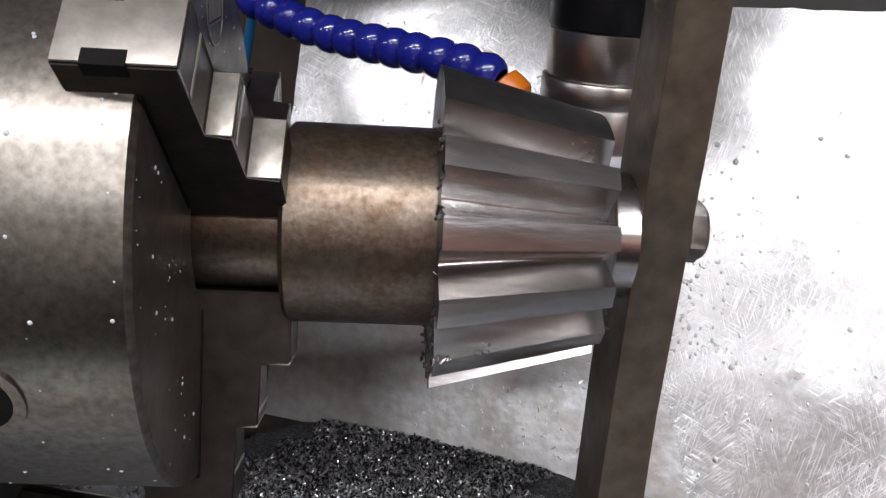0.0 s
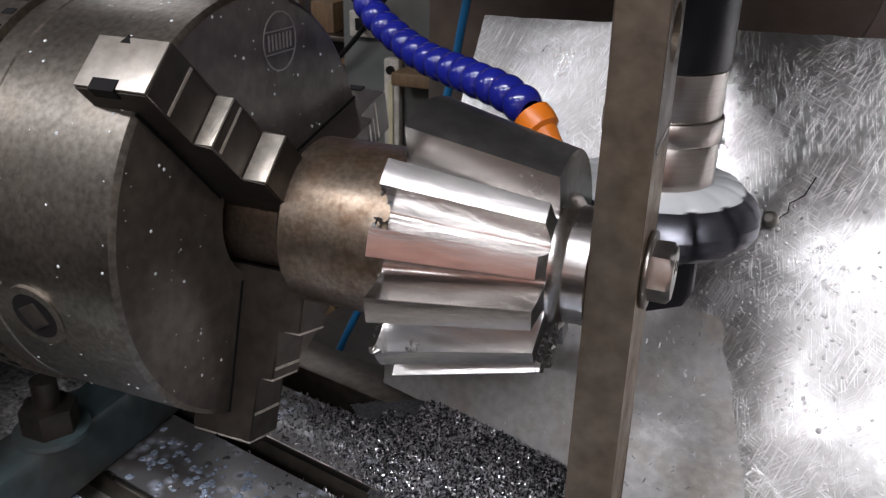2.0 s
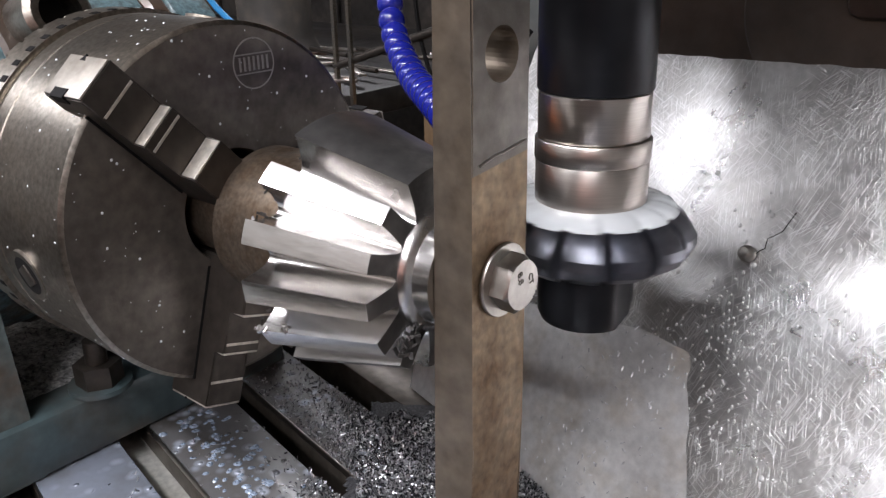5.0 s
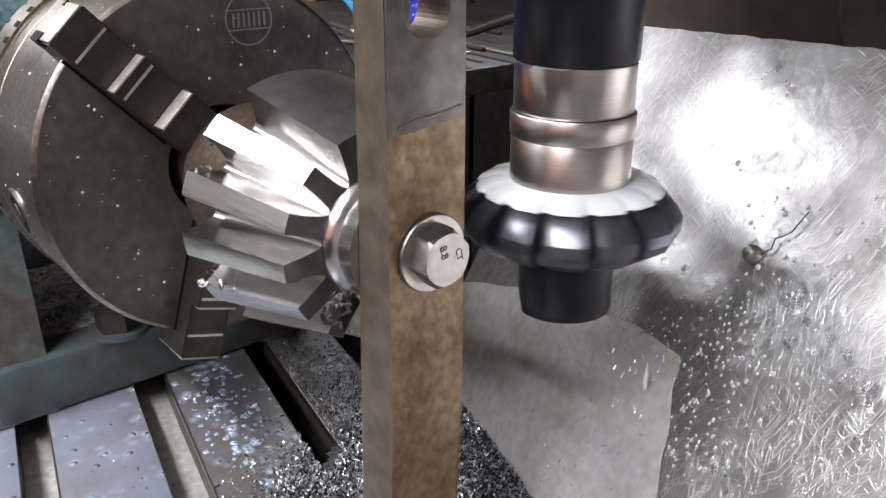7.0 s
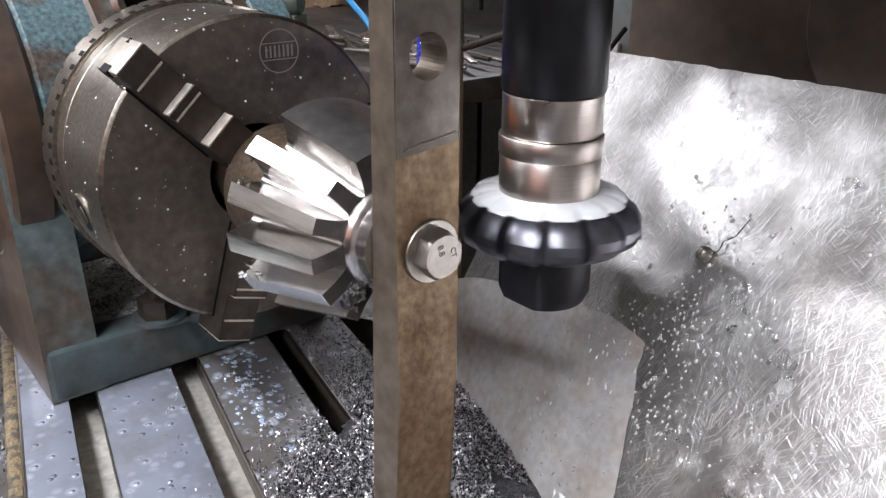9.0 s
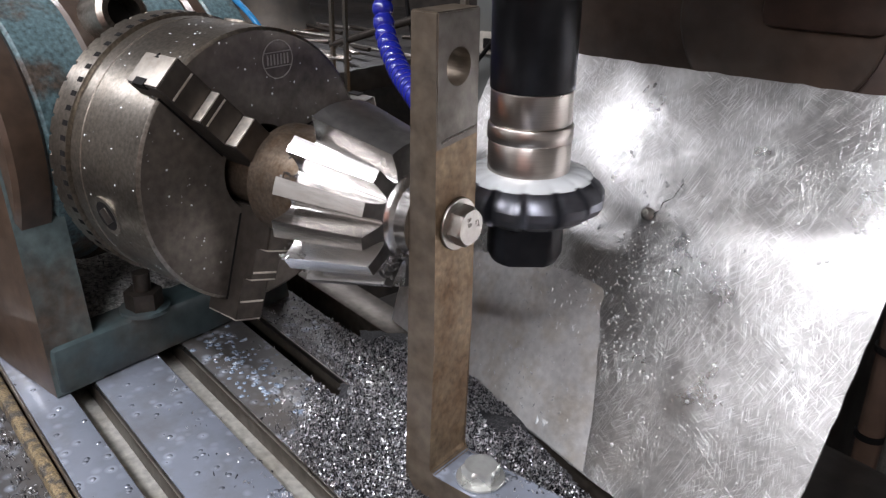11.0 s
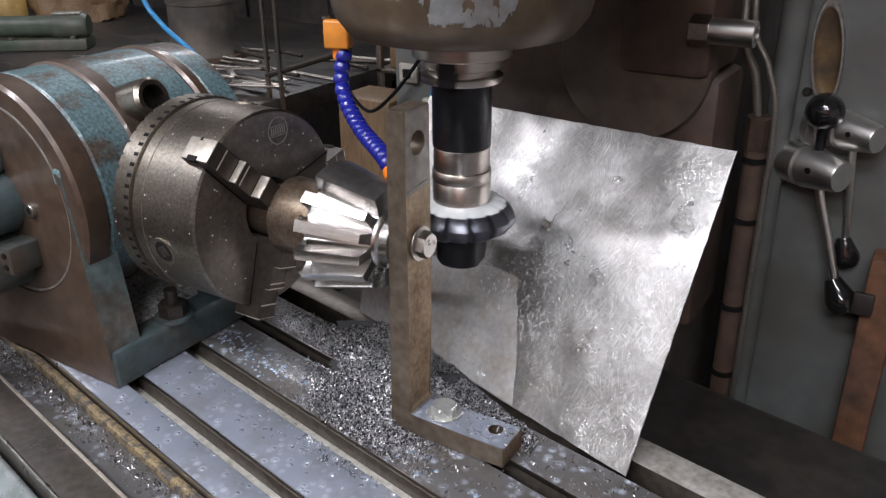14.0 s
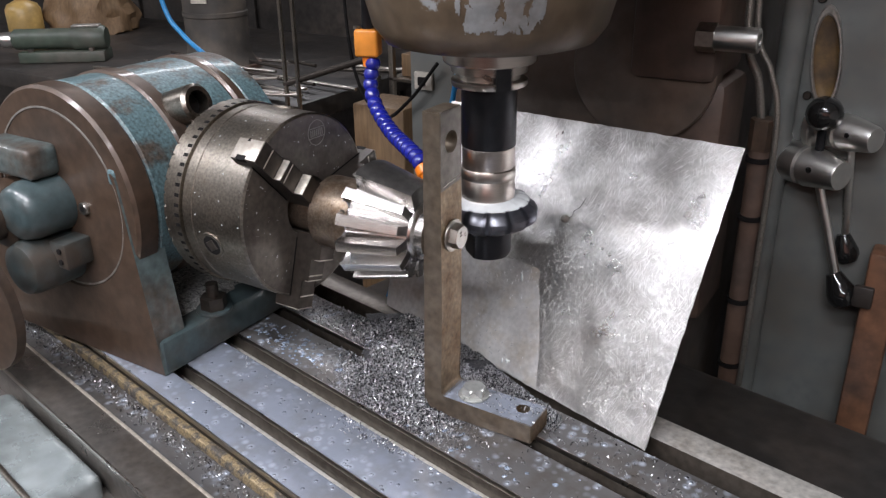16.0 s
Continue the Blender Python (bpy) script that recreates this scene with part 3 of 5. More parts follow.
def chuck():
    t = thing("chuck", "worn steel three-jaw lathe chuck with dark oily face", "chuck")
    ax = on_axis()
    part("body", lathe([(0, -0.236), (RC - 0.002, -0.236), (RC, -0.234), (RC, -0.2235), (RC - 0.0006, -0.223), (RC - 0.0006, -0.2222), (RC, -0.2217), (RC, -0.1645), (RC - 0.0016, -0.1632), (RC - 0.002, -0.163)], 128, ax), CHUCK_SIDE, t, "scuffed bright steel body")
    part("face", lathe([(RC - 0.002, -0.163), (0.028, -0.163), (0.027, -0.165), (0.027, -0.19), (0, -0.19)], 96, ax), CHUCK_FACE, t, "oil-blackened face splashed with droplets")
    # back plate ring with shallow notches round its edge
    bm = bmesh.new()
    n = 48
    rings = []
    for x in (-0.2555, -0.2528, -0.2526, -0.2359):
        ring = []
        for i in range(n * 8):
            a = 2 * math.pi * i / (n * 8)
            r = RC + 0.002
            if i % 8 == 0 and x < -0.2527:
                r -= 0.0014
            ring.append(bm.verts.new((x, -r * math.cos(a), ZC + r * math.sin(a))))
        rings.append(ring)
    for a, b in zip(rings, rings[1:]):
        for i in range(n * 8):
            bm.faces.new((a[i], a[(i + 1) % (n * 8)], b[(i + 1) % (n * 8)], b[i]))
    bm.faces.new(rings[0])
    bm.faces.new(rings[-1][::-1])
    part("back_plate", bm, CHUCK_SIDE, t, "steel back plate with a notched rim", smooth=25)
    for i in range(60):
        a = 2 * math.pi * (i + 0.5) / 60
        # Black block paints the shaded depth of the hole.
        hole = box(-0.0026, 0.0026, -0.0016, 0.0016, -0.0008, 0.0005, 0, Matrix.Translation((-0.2395, -(RC + 0.0018) * math.cos(a), ZC + (RC + 0.0018) * math.sin(a))) @ Matrix.Rotation(math.pi / 2 - a, 4, "X"))
        part("rim_hole", hole, BLACK, t, "small dark rim hole")
    # key sockets in the side
    for a in (-12.0, 108.0, 228.0):
        m = Matrix.Translation((-0.203, 0, ZC)) @ Matrix.Rotation(radians(90 - a), 4, "X") @ Matrix.Translation((0, 0, RC - 0.0006))
        k = part("key_socket", lathe([(0.0095, 0.0012), (0.0125, 0.0012), (0.0128, -0.002), (0.0095, -0.002)], 32, m, closed=True), CHUCK_SIDE, t, "bright collar of a key socket")
        # Black disc paints the socket's unlit depth; nothing is recessed.
        part("socket_floor", lathe([(0, 0.0012), (0.0096, 0.0012), (0.0096, 0.0002), (0, 0.0002)], 32, m), BLACK, k)
        part("square_drive", box(-0.0048, 0.0048, -0.0048, 0.0048, 0.0008, 0.002, 0.0006, m @ Matrix.Rotation(0.5, 4, "Z")), JAW_DARK, k)
    # jaws
    for a in (47.0, 167.0, 287.0):
        m = Matrix.Translation((0, 0, ZC)) @ Matrix.Rotation(radians(90 - a), 4, "X")  # local z points outward along the jaw, y across
        w = 0.0102
        steps = [(0.0226, -0.1345), (0.046, -0.1345), (0.046, -0.1445), (0.0672, -0.1445), (0.0672, -0.1520), (0.0955, -0.1520), (0.0955, -0.1805), (0.0226, -0.1805)]
        own = prism([(x, r) for r, x in steps], -w, w, bevel=0.0006)
        own.transform(m @ Matrix(((1, 0, 0, 0), (0, 0, 1, 0), (0, 1, 0, 0), (0, 0, 0, 1))))
        j = part("jaw", own, JAW_DARK, t, "stepped dark steel jaw")
        for r, xa, xb in ((0.0462, -0.1443, -0.1347), (0.0674, -0.1518, -0.1447)):
            part("ground_step", box(xa, xb, -w + 0.0006, w - 0.0006, r - 0.0006, r + 0.0004, 0.0002, m), JAW_BAND, j, "bright ground gripping step")
        part("jaw_end", box(-0.1802, -0.1523, -w + 0.0005, w - 0.0005, 0.0952, 0.0962, 0.0003, m), JAW_END, j, "bright bare outer end")
        # Shade in the notches is painted as black blocks.
        part("slot_notch", box(-0.1735, -0.1635, -w - 0.0006, -w + 0.0038, 0.0922, 0.0966, 0.0, m), BLACK, j)
        part("slot_notch", prism([(-0.1705, w - 0.0028), (-0.1665, w - 0.0028), (-0.1685, w + 0.0004)], 0.0955, 0.0964, m), BLACK, j)
        for r in (0.0835, 0.0625):
            part("ground_line", box((-0.1521 if r > 0.07 else -0.1446), (-0.1517 if r > 0.07 else -0.1442), -w + 0.001, w - 0.001, r - 0.0006, r + 0.0006, 0.0, m), JAW_BAND, j, "thin bright ground line")
        # Black plate paints the shade in the clearance round the jaw.
        part("slot_shadow", box(-0.1634, -0.1626, -w - 0.0012, w + 0.0012, 0.029, RC - 0.001, 0.0, m), BLACK, j)
    # maker's roundel: a ring with a band of plain bars
    cy, cz, r = 0.0185, ZC + 0.0648, 0.0118
    m = Matrix.Translation((-0.1629, cy, cz)) @ ALONG_X
    q = part("roundel", lathe([(r - 0.0006, 0), (r, 0), (r, 0.0003), (r - 0.0006, 0.0003)], 48, m, closed=True), INK, t, "pale engraved roundel with a band of bars")
    for z in (-0.0044, 0.0044):
        part("roundel_line", box(-0.1629, -0.1626, cy - 0.0105, cy + 0.0105, cz + z - 0.0003, cz + z + 0.0003), INK, q)
    for i in range(7):
        y = cy - 0.0078 + i * 0.0026
        part("roundel_bar", box(-0.1629, -0.1626, y - 0.0005, y + 0.0005, cz - 0.0032, cz + 0.0032), INK, q)
    # droplets thrown on the face and side
    rnd = random.Random(4)
    bm = bmesh.new()
    for i in range(110):
        a, r = rnd.uniform(0, 2 * math.pi), RC * math.sqrt(rnd.uniform(0.14, 0.95))
        s = rnd.choice((0.00025, 0.0003, 0.0004, 0.0007))
        bm = lathe([(0, s * 0.5), (s * 0.7, s * 0.35), (s, 0)], 7, Matrix.Translation((-0.1629, -r * math.cos(a), ZC + r * math.sin(a))) @ ALONG_X, bm=bm)
    for i in range(60):
        a, x = rnd.uniform(-1.0, 1.6), rnd.uniform(-0.22, -0.166)
        s = rnd.uniform(0.0003, 0.0008)
        bm = lathe([(0, s * 0.6), (s * 0.7, s * 0.4), (s, 0)], 7, Matrix.Translation((x, -(RC - 0.0001) * math.cos(a), ZC + (RC - 0.0001) * math.sin(a))) @ Matrix.Rotation(math.pi / 2 - a, 4, "X"), bm=bm)
    tagged(part("droplets", bm, COOLANT_MILK, t, "small coolant droplets"), kind="stuff")


chuck()

# ---- bevel pinion ----
X_BIG, X_SMALL, R_BIG, R_SMALL, ROOT_BIG, ROOT_SMALL = -0.0895, -0.0365, 0.0535, 0.0405, 0.0395, 0.0252
TEETH, SPACE0 = 14, 32.4


def pinion():
    t = thing("bevel_pinion", "bright steel gear blank, partly cut, on an oil-browned hub", "gear")
    pitch, half = 360 / TEETH, 7.7
    flank = ((0.0, 0.0), (0.16, 0.012), (0.32, 0.05), (0.46, 0.115), (0.58, 0.20), (0.69, 0.315), (0.78, 0.44), (0.86, 0.58), (0.93, 0.76), (1.0, 1.0))
    outline = []  # (angle, share of the depth: 1 at the tip, is it cut)
    for k in range(TEETH):
        c = SPACE0 + k * pitch
        cut = not (76 < c % 360 < 170)
        if cut:
            outline += [(c - half * s, f) for s, f in flank[:0:-1]] + [(c + half * s, f) for s, f in flank]
            outline += [(c + half + (pitch - 2 * half) * s, 1.0) for s in (0.33, 0.66)]
        else:
            outline += [(c - pitch / 2 + half * 0.62 + (pitch) * s, 1.0) for s in (0.0, 0.2, 0.4, 0.6, 0.8)]
    outline.sort()
    bm = bmesh.new()
    rings = []
    stations = 9
    for s in range(stations):
        u = s / (stations - 1)
        x = X_BIG + (X_SMALL - X_BIG) * u
        tip, root = R_BIG + (R_SMALL - R_BIG) * u, ROOT_BIG + (ROOT_SMALL - ROOT_BIG) * u
        ring = []
        for a, f in outline:
            r = root + (tip - root) * f
            ring.append(bm.verts.new((x, -r * math.cos(radians(a)), ZC + r * math.sin(radians(a)))))
        rings.append(ring)
    n = len(outline)
    for a, b in zip(rings, rings[1:]):
        for i in range(n):
            bm.faces.new((a[i], a[(i + 1) % n], b[(i + 1) % n], b[i]))
    for ring, x, r in ((rings[0], X_BIG - 0.0005, 0.032), (rings[-1], X_SMALL - 0.0005, 0.018)):
        inner = [bm.verts.new((x, -r * math.cos(radians(a)), ZC + r * math.sin(radians(a)))) for a, f in outline]
        for i in range(n):
            bm.faces.new((ring[i], ring[(i + 1) % n], inner[(i + 1) % n], inner[i]))
    g = part("toothed_body", bm, STEEL_BRIGHT, t, "freshly cut bright teeth", smooth=22)
    g.data.materials.append(STEEL_DARK)
    for p in g.data.polygons:
        c = p.center
        a = math.degrees(math.atan2(c.z - ZC, -c.y)) % 360
        tip = R_BIG + (R_SMALL - R_BIG) * (c.x - X_BIG) / (X_SMALL - X_BIG)
        as_turned = 66 < a < 184 and math.hypot(c.y, c.z - ZC) > tip - 0.0012
        # The as-turned sector and faces square to the axis take the darker steel.
        if as_turned or abs(p.normal.x) > 0.72:
            p.material_index = 1
    part("hub", lathe([(0, -0.137), (0.0315, -0.137), (0.0330, -0.1355), (0.0330, -0.0885), (0, -0.0885)], 64, on_axis()), STEEL_RUST, t, "oil-browned turned hub")
    part("shank", lathe([(0, -0.185), (0.0225, -0.185), (0.0225, -0.134), (0, -0.134)], 48, on_axis()), STEEL_RUST, t, "browned shank gripped by the jaws")
    part("nose", lathe([(0.0185, -0.0372), (0.0250, -0.0369), (0.0245, -0.0345), (0.0226, -0.0330), (0.0214, -0.0322), (0.0213, -0.0312), (0.0213, -0.0247), (0, -0.0247)], 64, on_axis()), STEEL_BRIGHT, t, "bright turned nose against the support bar")
    # torn burrs along the large end
    rnd = random.Random(7)
    bm = bmesh.new()
    for i in range(150):
        k = rnd.randrange(TEETH)
        a = radians(SPACE0 + k * pitch + rnd.choice((-1, 1)) * rnd.uniform(4.0, 8.5))
        if 78 < math.degrees(a) % 360 < 172:
            continue
        r = ROOT_BIG + (R_BIG - ROOT_BIG) * rnd.uniform(0.0, 0.85)
        s = rnd.uniform(0.0003, 0.0007)
        m = Matrix.Translation((X_BIG - rnd.uniform(0, 0.0012), -r * math.cos(a), ZC + r * math.sin(a))) @ Euler([rnd.uniform(0, 6) for _ in range(3)]).to_matrix().to_4x4()
        bm = box(-s * 1.6, s * 1.6, -s, s, -s * 0.3, s * 0.3, 0, m, bm)
    for i in range(60):  # curl of torn metal at the small end
        a, r = radians(-48 + rnd.gauss(0, 5)), rnd.uniform(0.024, 0.037)
        s = rnd.uniform(0.0003, 0.0009)
        m = Matrix.Translation((X_SMALL + rnd.uniform(-0.001, 0.003), -r * math.cos(a), ZC + r * math.sin(a))) @ Euler([rnd.uniform(0, 6) for _ in range(3)]).to_matrix().to_4x4()
        bm = box(-s * 2, s * 2, -s, s, -s * 0.25, s * 0.25, 0, m, bm)
    tagged(part("burrs", bm, STEEL_DARK, t, "ragged burrs at the large end"), kind="stuff")


pinion()


def clinging_chip(a, x, size):
    """A bright torn chip left on the edge of a tooth."""
    rnd = random.Random(int(a * 7) + 50)
    r = R_BIG + (R_SMALL - R_BIG) * (x - X_BIG) / (X_SMALL - X_BIG) + 0.0004
    bm = bmesh.new()
    for i in range(7):
        s = size * rnd.uniform(0.4, 0.8)
        m = Matrix.Translation((x + rnd.gauss(0, size), -r * math.cos(radians(a + rnd.gauss(0, 1.2))), ZC + r * math.sin(radians(a + rnd.gauss(0, 1.2))))) @ Euler([rnd.uniform(0, 6) for _ in range(3)]).to_matrix().to_4x4()
        bm = box(-s, s, -s * 0.6, s * 0.6, -s * 0.3, s * 0.3, s * 0.1, m, bm, 1)
    tagged(part("torn_chip", bm, STEEL_BRIGHT), "bright torn steel chip clinging to a gear tooth", "steel chip", "torn chips")


clinging_chip(-25.0, X_BIG + 0.002, 0.0018)
clinging_chip(-23.0, X_BIG + 0.014, 0.0014)


# ---- support bracket and bolts ----
def bracket():
    # bent flat bar: outline in x, z swept across y
    pts = [(-0.0245, 1.2705), (-0.0245, 1.2), (-0.0245, 1.1), (-0.0245, 1.012)]
    for k in range(7):
        a = radians(180 + 15 * k)
        pts.append((-0.0095 + 0.015 * math.cos(a), 1.0155 + 0.015 * math.sin(a)))
    pts += [(0.0805, 1.0005), (0.0805, 1.0188), (-0.0023, 1.0188)]
    for k in range(1, 5):
        a = radians(270 - 22.5 * k)
        pts.append((-0.0023 + 0.0055 * math.cos(a), 1.0243 + 0.0055 * math.sin(a)))
    pts += [(-0.0078, 1.1), (-0.0078, 1.2), (-0.0078, 1.2705)]
    own = prism([(x, z) for x, z in pts], 0, 0.0325, bevel=0.0007)
    own.transform(Matrix.Translation((0, 0.0108, 0)) @ Matrix.Rotation(radians(90), 4, "X"))
    for v in own.verts:  # the post stands a little askew on its foot
        v.co.y += 0.0045 * max(0.0, min(1.0, (v.co.z - 1.02) / 0.08)) + 0.008 * max(0.0, v.co.z - 1.15)
    for z in (1.2065, 1.19):
        bmesh.ops.bisect_plane(own, geom=own.verts[:] + own.edges[:] + own.faces[:], plane_co=(0, 0, z), plane_no=(0.12, -0.1, 1))
    ob = part("support_bracket", own, BAR, None, smooth=35)
    ob.data.materials.append(BAR_CLEAN)
    # through holes: post top and foot
    cut = bmesh.new()
    cut = lathe([(0, -0.05), (0.0093, -0.05), (0.0093, 0.03), (0, 0.03)], 40, Matrix.Translation((0, -0.0001, 1.2442)) @ ALONG_X, bm=cut)
    cut = lathe([(0, 0.98), (0.0062, 0.98), (0.0062, 1.04), (0, 1.04)], 32, Matrix.Translation((0.0636, -0.0021, 0)), bm=cut)
    me = bpy.data.meshes.new("cut")
    bmesh.ops.recalc_face_normals(cut, faces=cut.faces)
    cut.to_mesh(me)
    cut.free()
    tool = new("cut_tool", me)
    mod = ob.modifiers.new("holes", "BOOLEAN")
    mod.object, mod.solver = tool, "EXACT"
    dg = bpy.context.evaluated_depsgraph_get()
    baked = bpy.data.meshes.new_from_object(ob.evaluated_get(dg))
    ob.modifiers.remove(mod)
    ob.data = baked
    for p in baked.polygons:
        if p.normal.x > 0.7:
            p.material_index = 1 if p.center.z > 1.2065 else 3
        elif p.normal.z > 0.9 and p.center.z < 1.03:
            p.material_index = 2
    baked.materials.append(WET)
    baked.materials.append(BAR_GOLD)
    bpy.data.objects.remove(tool)
    tagged(ob, "bent flat steel bar bracket with brown scale, bolted down", "bracket")
    part("scribe_line", tube([(-0.0077, -0.0125, 1.2088), (-0.0077, -0.004, 1.2108), (-0.0077, 0.0005, 1.2108), (-0.0077, 0.0135, 1.2128)], 0.00045, 6), STEEL_GROUND, ob, "pale scratched line")


bracket()


def bolt(name, label, m, material, washer=0.0136):
    t = thing(name, label, "bolt", "hex bolts")
    t.matrix_basis = m
    part("washer", lathe([(0.0065, 0.0002), (washer, 0.0002), (washer + 0.0003, 0.0006), (washer + 0.0003, 0.0016), (washer, 0.0020), (0.0065, 0.0020)], 48, closed=True), material, t, "flat washer")
    head = bmesh.new()
    rows = []
    for z, chamfer in ((0.0020, 0.0), (0.0082, 0.0), (0.0096, 0.0011)):
        ring = []
        for i in range(36):
            a = 2 * math.pi * i / 36
            hexr = 0.0094 / math.cos((a + math.pi / 6) % (math.pi / 3) - math.pi / 6)
            r = hexr
            if z > 0.0081:
                r = hexr if z < 0.009 else min(hexr, 0.0096) - chamfer * 0.3
            ring.append(head.verts.new((r * math.cos(a), r * math.sin(a), z)))
        rows.append(ring)
    for a, b in zip(rows, rows[1:]):
        for i in range(36):
            head.faces.new((a[i], a[(i + 1) % 36], b[(i + 1) % 36], b[i]))
    head.faces.new(rows[-1])
    head.faces.new(rows[0][::-1])
    h = part("head", head, material, t, "chamfered hexagon head", smooth=25)
    part("shank", lathe([(0, -0.012), (0.006, -0.012), (0.006, 0.003), (0, 0.003)], 20), material, t)
    return t, h


def grade_mark(h):
    """Raised figures of the strength grade and two letters on the head."""
    for text, x, y, s in (("8.8", -0.0035, 0.0012, 0.0042), ("CT", 0.0, -0.0048, 0.0036)):
        cu = bpy.data.curves.new("grade_mark", "FONT")
        cu.body, cu.size, cu.extrude, cu.align_x, cu.align_y = text, s, 0.00012, "CENTER", "CENTER"
        o = new("grade_mark", cu)
        me = bpy.data.meshes.new_from_object(o.evaluated_get(bpy.context.evaluated_depsgraph_get()))
        bpy.data.objects.remove(o)
        me.materials.clear()
        me.materials.append(JAW_DARK)
        k = new("grade_mark", me)
        k.parent = h
        k.matrix_basis = Matrix.Rotation(radians(-90), 4, "Z") @ Matrix.Translation((y, x, 0.00965)) @ Matrix.Rotation(radians(90), 4, "Z")


post_bolt, head = bolt("hex_bolt", "zinc-plated hex bolt and washer holding the bar to the gear", Matrix.Translation((-0.0077, 0.0002, 1.1640)) @ ALONG_X @ Matrix.Rotation(radians(12), 4, "Z"), BOLT_STEEL)
grade_mark(head)
bolt("hex_bolt", "wet plated hex bolt clamping the bracket foot", Matrix.Translation((0.0170, -0.0055, 1.0188)) @ Matrix.Rotation(radians(8), 4, "Z"), BOLT_WET)

# ---- arbor and cutter (turning) ----
SX, SY = -0.0189, 0.0816


def arbor():
    t = thing("cutter_arbor", "black milling arbor with steel spacers and a toothed form cutter", "milling arbor", at=(SX, SY, 0))
    part("flange", lathe([(0, 1.2925), (0.0325, 1.2925), (0.033, 1.292), (0.033, 1.2855), (0.0325, 1.285), (0.027, 1.2845), (0.027, 1.2795), (0.0325, 1.279), (0.033, 1.2785), (0.033, 1.2745), (0.0322, 1.2735), (0.0265, 1.2730), (0, 1.2730)], 64), STEEL_GROUND, t, "grooved steel gripper flange")
    for s in (-1, 1):
        part("drive_slot", box(s * 0.0275, s * 0.0332, -0.0075, 0.0075, 1.2735, 1.2922), BLACK_OXIDE, t)
    part("sleeve", lathe([(0, 1.276), (0.0243, 1.276), (0.0243, 1.2205), (0.0238, 1.2198), (0, 1.2198)], 64), BLACK_OXIDE, t, "glossy black arbor sleeve")
    part("spacer", lathe([(0, 1.2196), (0.0230, 1.2196), (0.0236, 1.2190), (0.0236, 1.2008), (0.0232, 1.2002), (0, 1.2002)], 64), STEEL_GROUND, t, "ground steel spacer")
    part("spacer", lathe([(0, 1.2), (0.0244, 1.2), (0.0248, 1.1995), (0.0248, 1.1912), (0.0244, 1.1906), (0, 1.1906)], 64), STEEL_GROUND, t, "ground steel spacer")
    part("spacer", lathe([(0, 1.1904), (0.0238, 1.1904), (0.0242, 1.1899), (0.0242, 1.1708), (0, 1.1708)], 64), STEEL_GROUND, t, "ground steel spacer")
    # form cutter: relieved teeth round a disc
    n, bm, rings = 14, bmesh.new(), []
    for z, r0 in ((1.1705, 0.030), (1.1690, 0.0365), (1.1640, 0.0432), (1.1590, 0.0462), (1.1545, 0.0462), (1.1505, 0.0440), (1.1462, 0.0375), (1.1452, 0.030)):
        ring = []
        for k in range(n):
            for s, f in ((0.0, 1.0), (0.2, 0.992), (0.4, 0.98), (0.6, 0.966), (0.68, 0.955), (0.72, 0.74), (0.9, 0.74), (0.985, 0.78)):
                a = -2 * math.pi * (k + s) / n
                r = max(r0 * f, min(r0, 0.0335))
                ring.append(bm.verts.new((r * math.cos(a), r * math.sin(a), z)))
        rings.append(ring)
    c = len(rings[0])
    for a, b in zip(rings, rings[1:]):
        for i in range(c):
            bm.faces.new((a[i], a[(i + 1) % c], b[(i + 1) % c], b[i]))
    bm.faces.new(rings[0])
    bm.faces.new(rings[-1][::-1])
    part("cutter", bm, CUTTER, t, "dark form-relieved cutter with fourteen teeth", smooth=25)
    # coolant riding on the cutter
    bm, rings = bmesh.new(), []
    for z, r0 in ((1.1725, 0.0235), (1.1722, 0.031), (1.1705, 0.0365), (1.1685, 0.0382)):
        ring = []
        for i in range(112):
            k = (i / 112 * n) % 1
            r = r0 * (1 - (0.07 if k > 0.74 else 0.02 * k) * (1 if r0 > 0.03 else 0))
            ring.append(bm.verts.new((r * math.cos(-2 * math.pi * i / 112), r * math.sin(-2 * math.pi * i / 112), z)))
        rings.append(ring)
    for a, b in zip(rings, rings[1:]):
        for i in range(112):
            bm.faces.new((a[i], a[(i + 1) % 112], b[(i + 1) % 112], b[i]))
    part("coolant_film", bm, COOLANT_MILK, t, "white coolant film riding on the cutter")
    nut = lathe([(0, 1.1455), (0.0225, 1.1455), (0.0228, 1.145), (0.0228, 1.1395), (0.0228, 1.1385), (0.0228, 1.121), (0.0205, 1.1160), (0.0, 1.1155)], 48)
    for v in nut.verts:
        if v.co.z < 1.139:
            v.co.y = max(-0.0178, min(0.0178, v.co.y))
    part("arbor_nut", nut, BLACK_OXIDE, t, "black arbor nut with two flats", smooth=25)
    return t


arbor_ob = arbor()


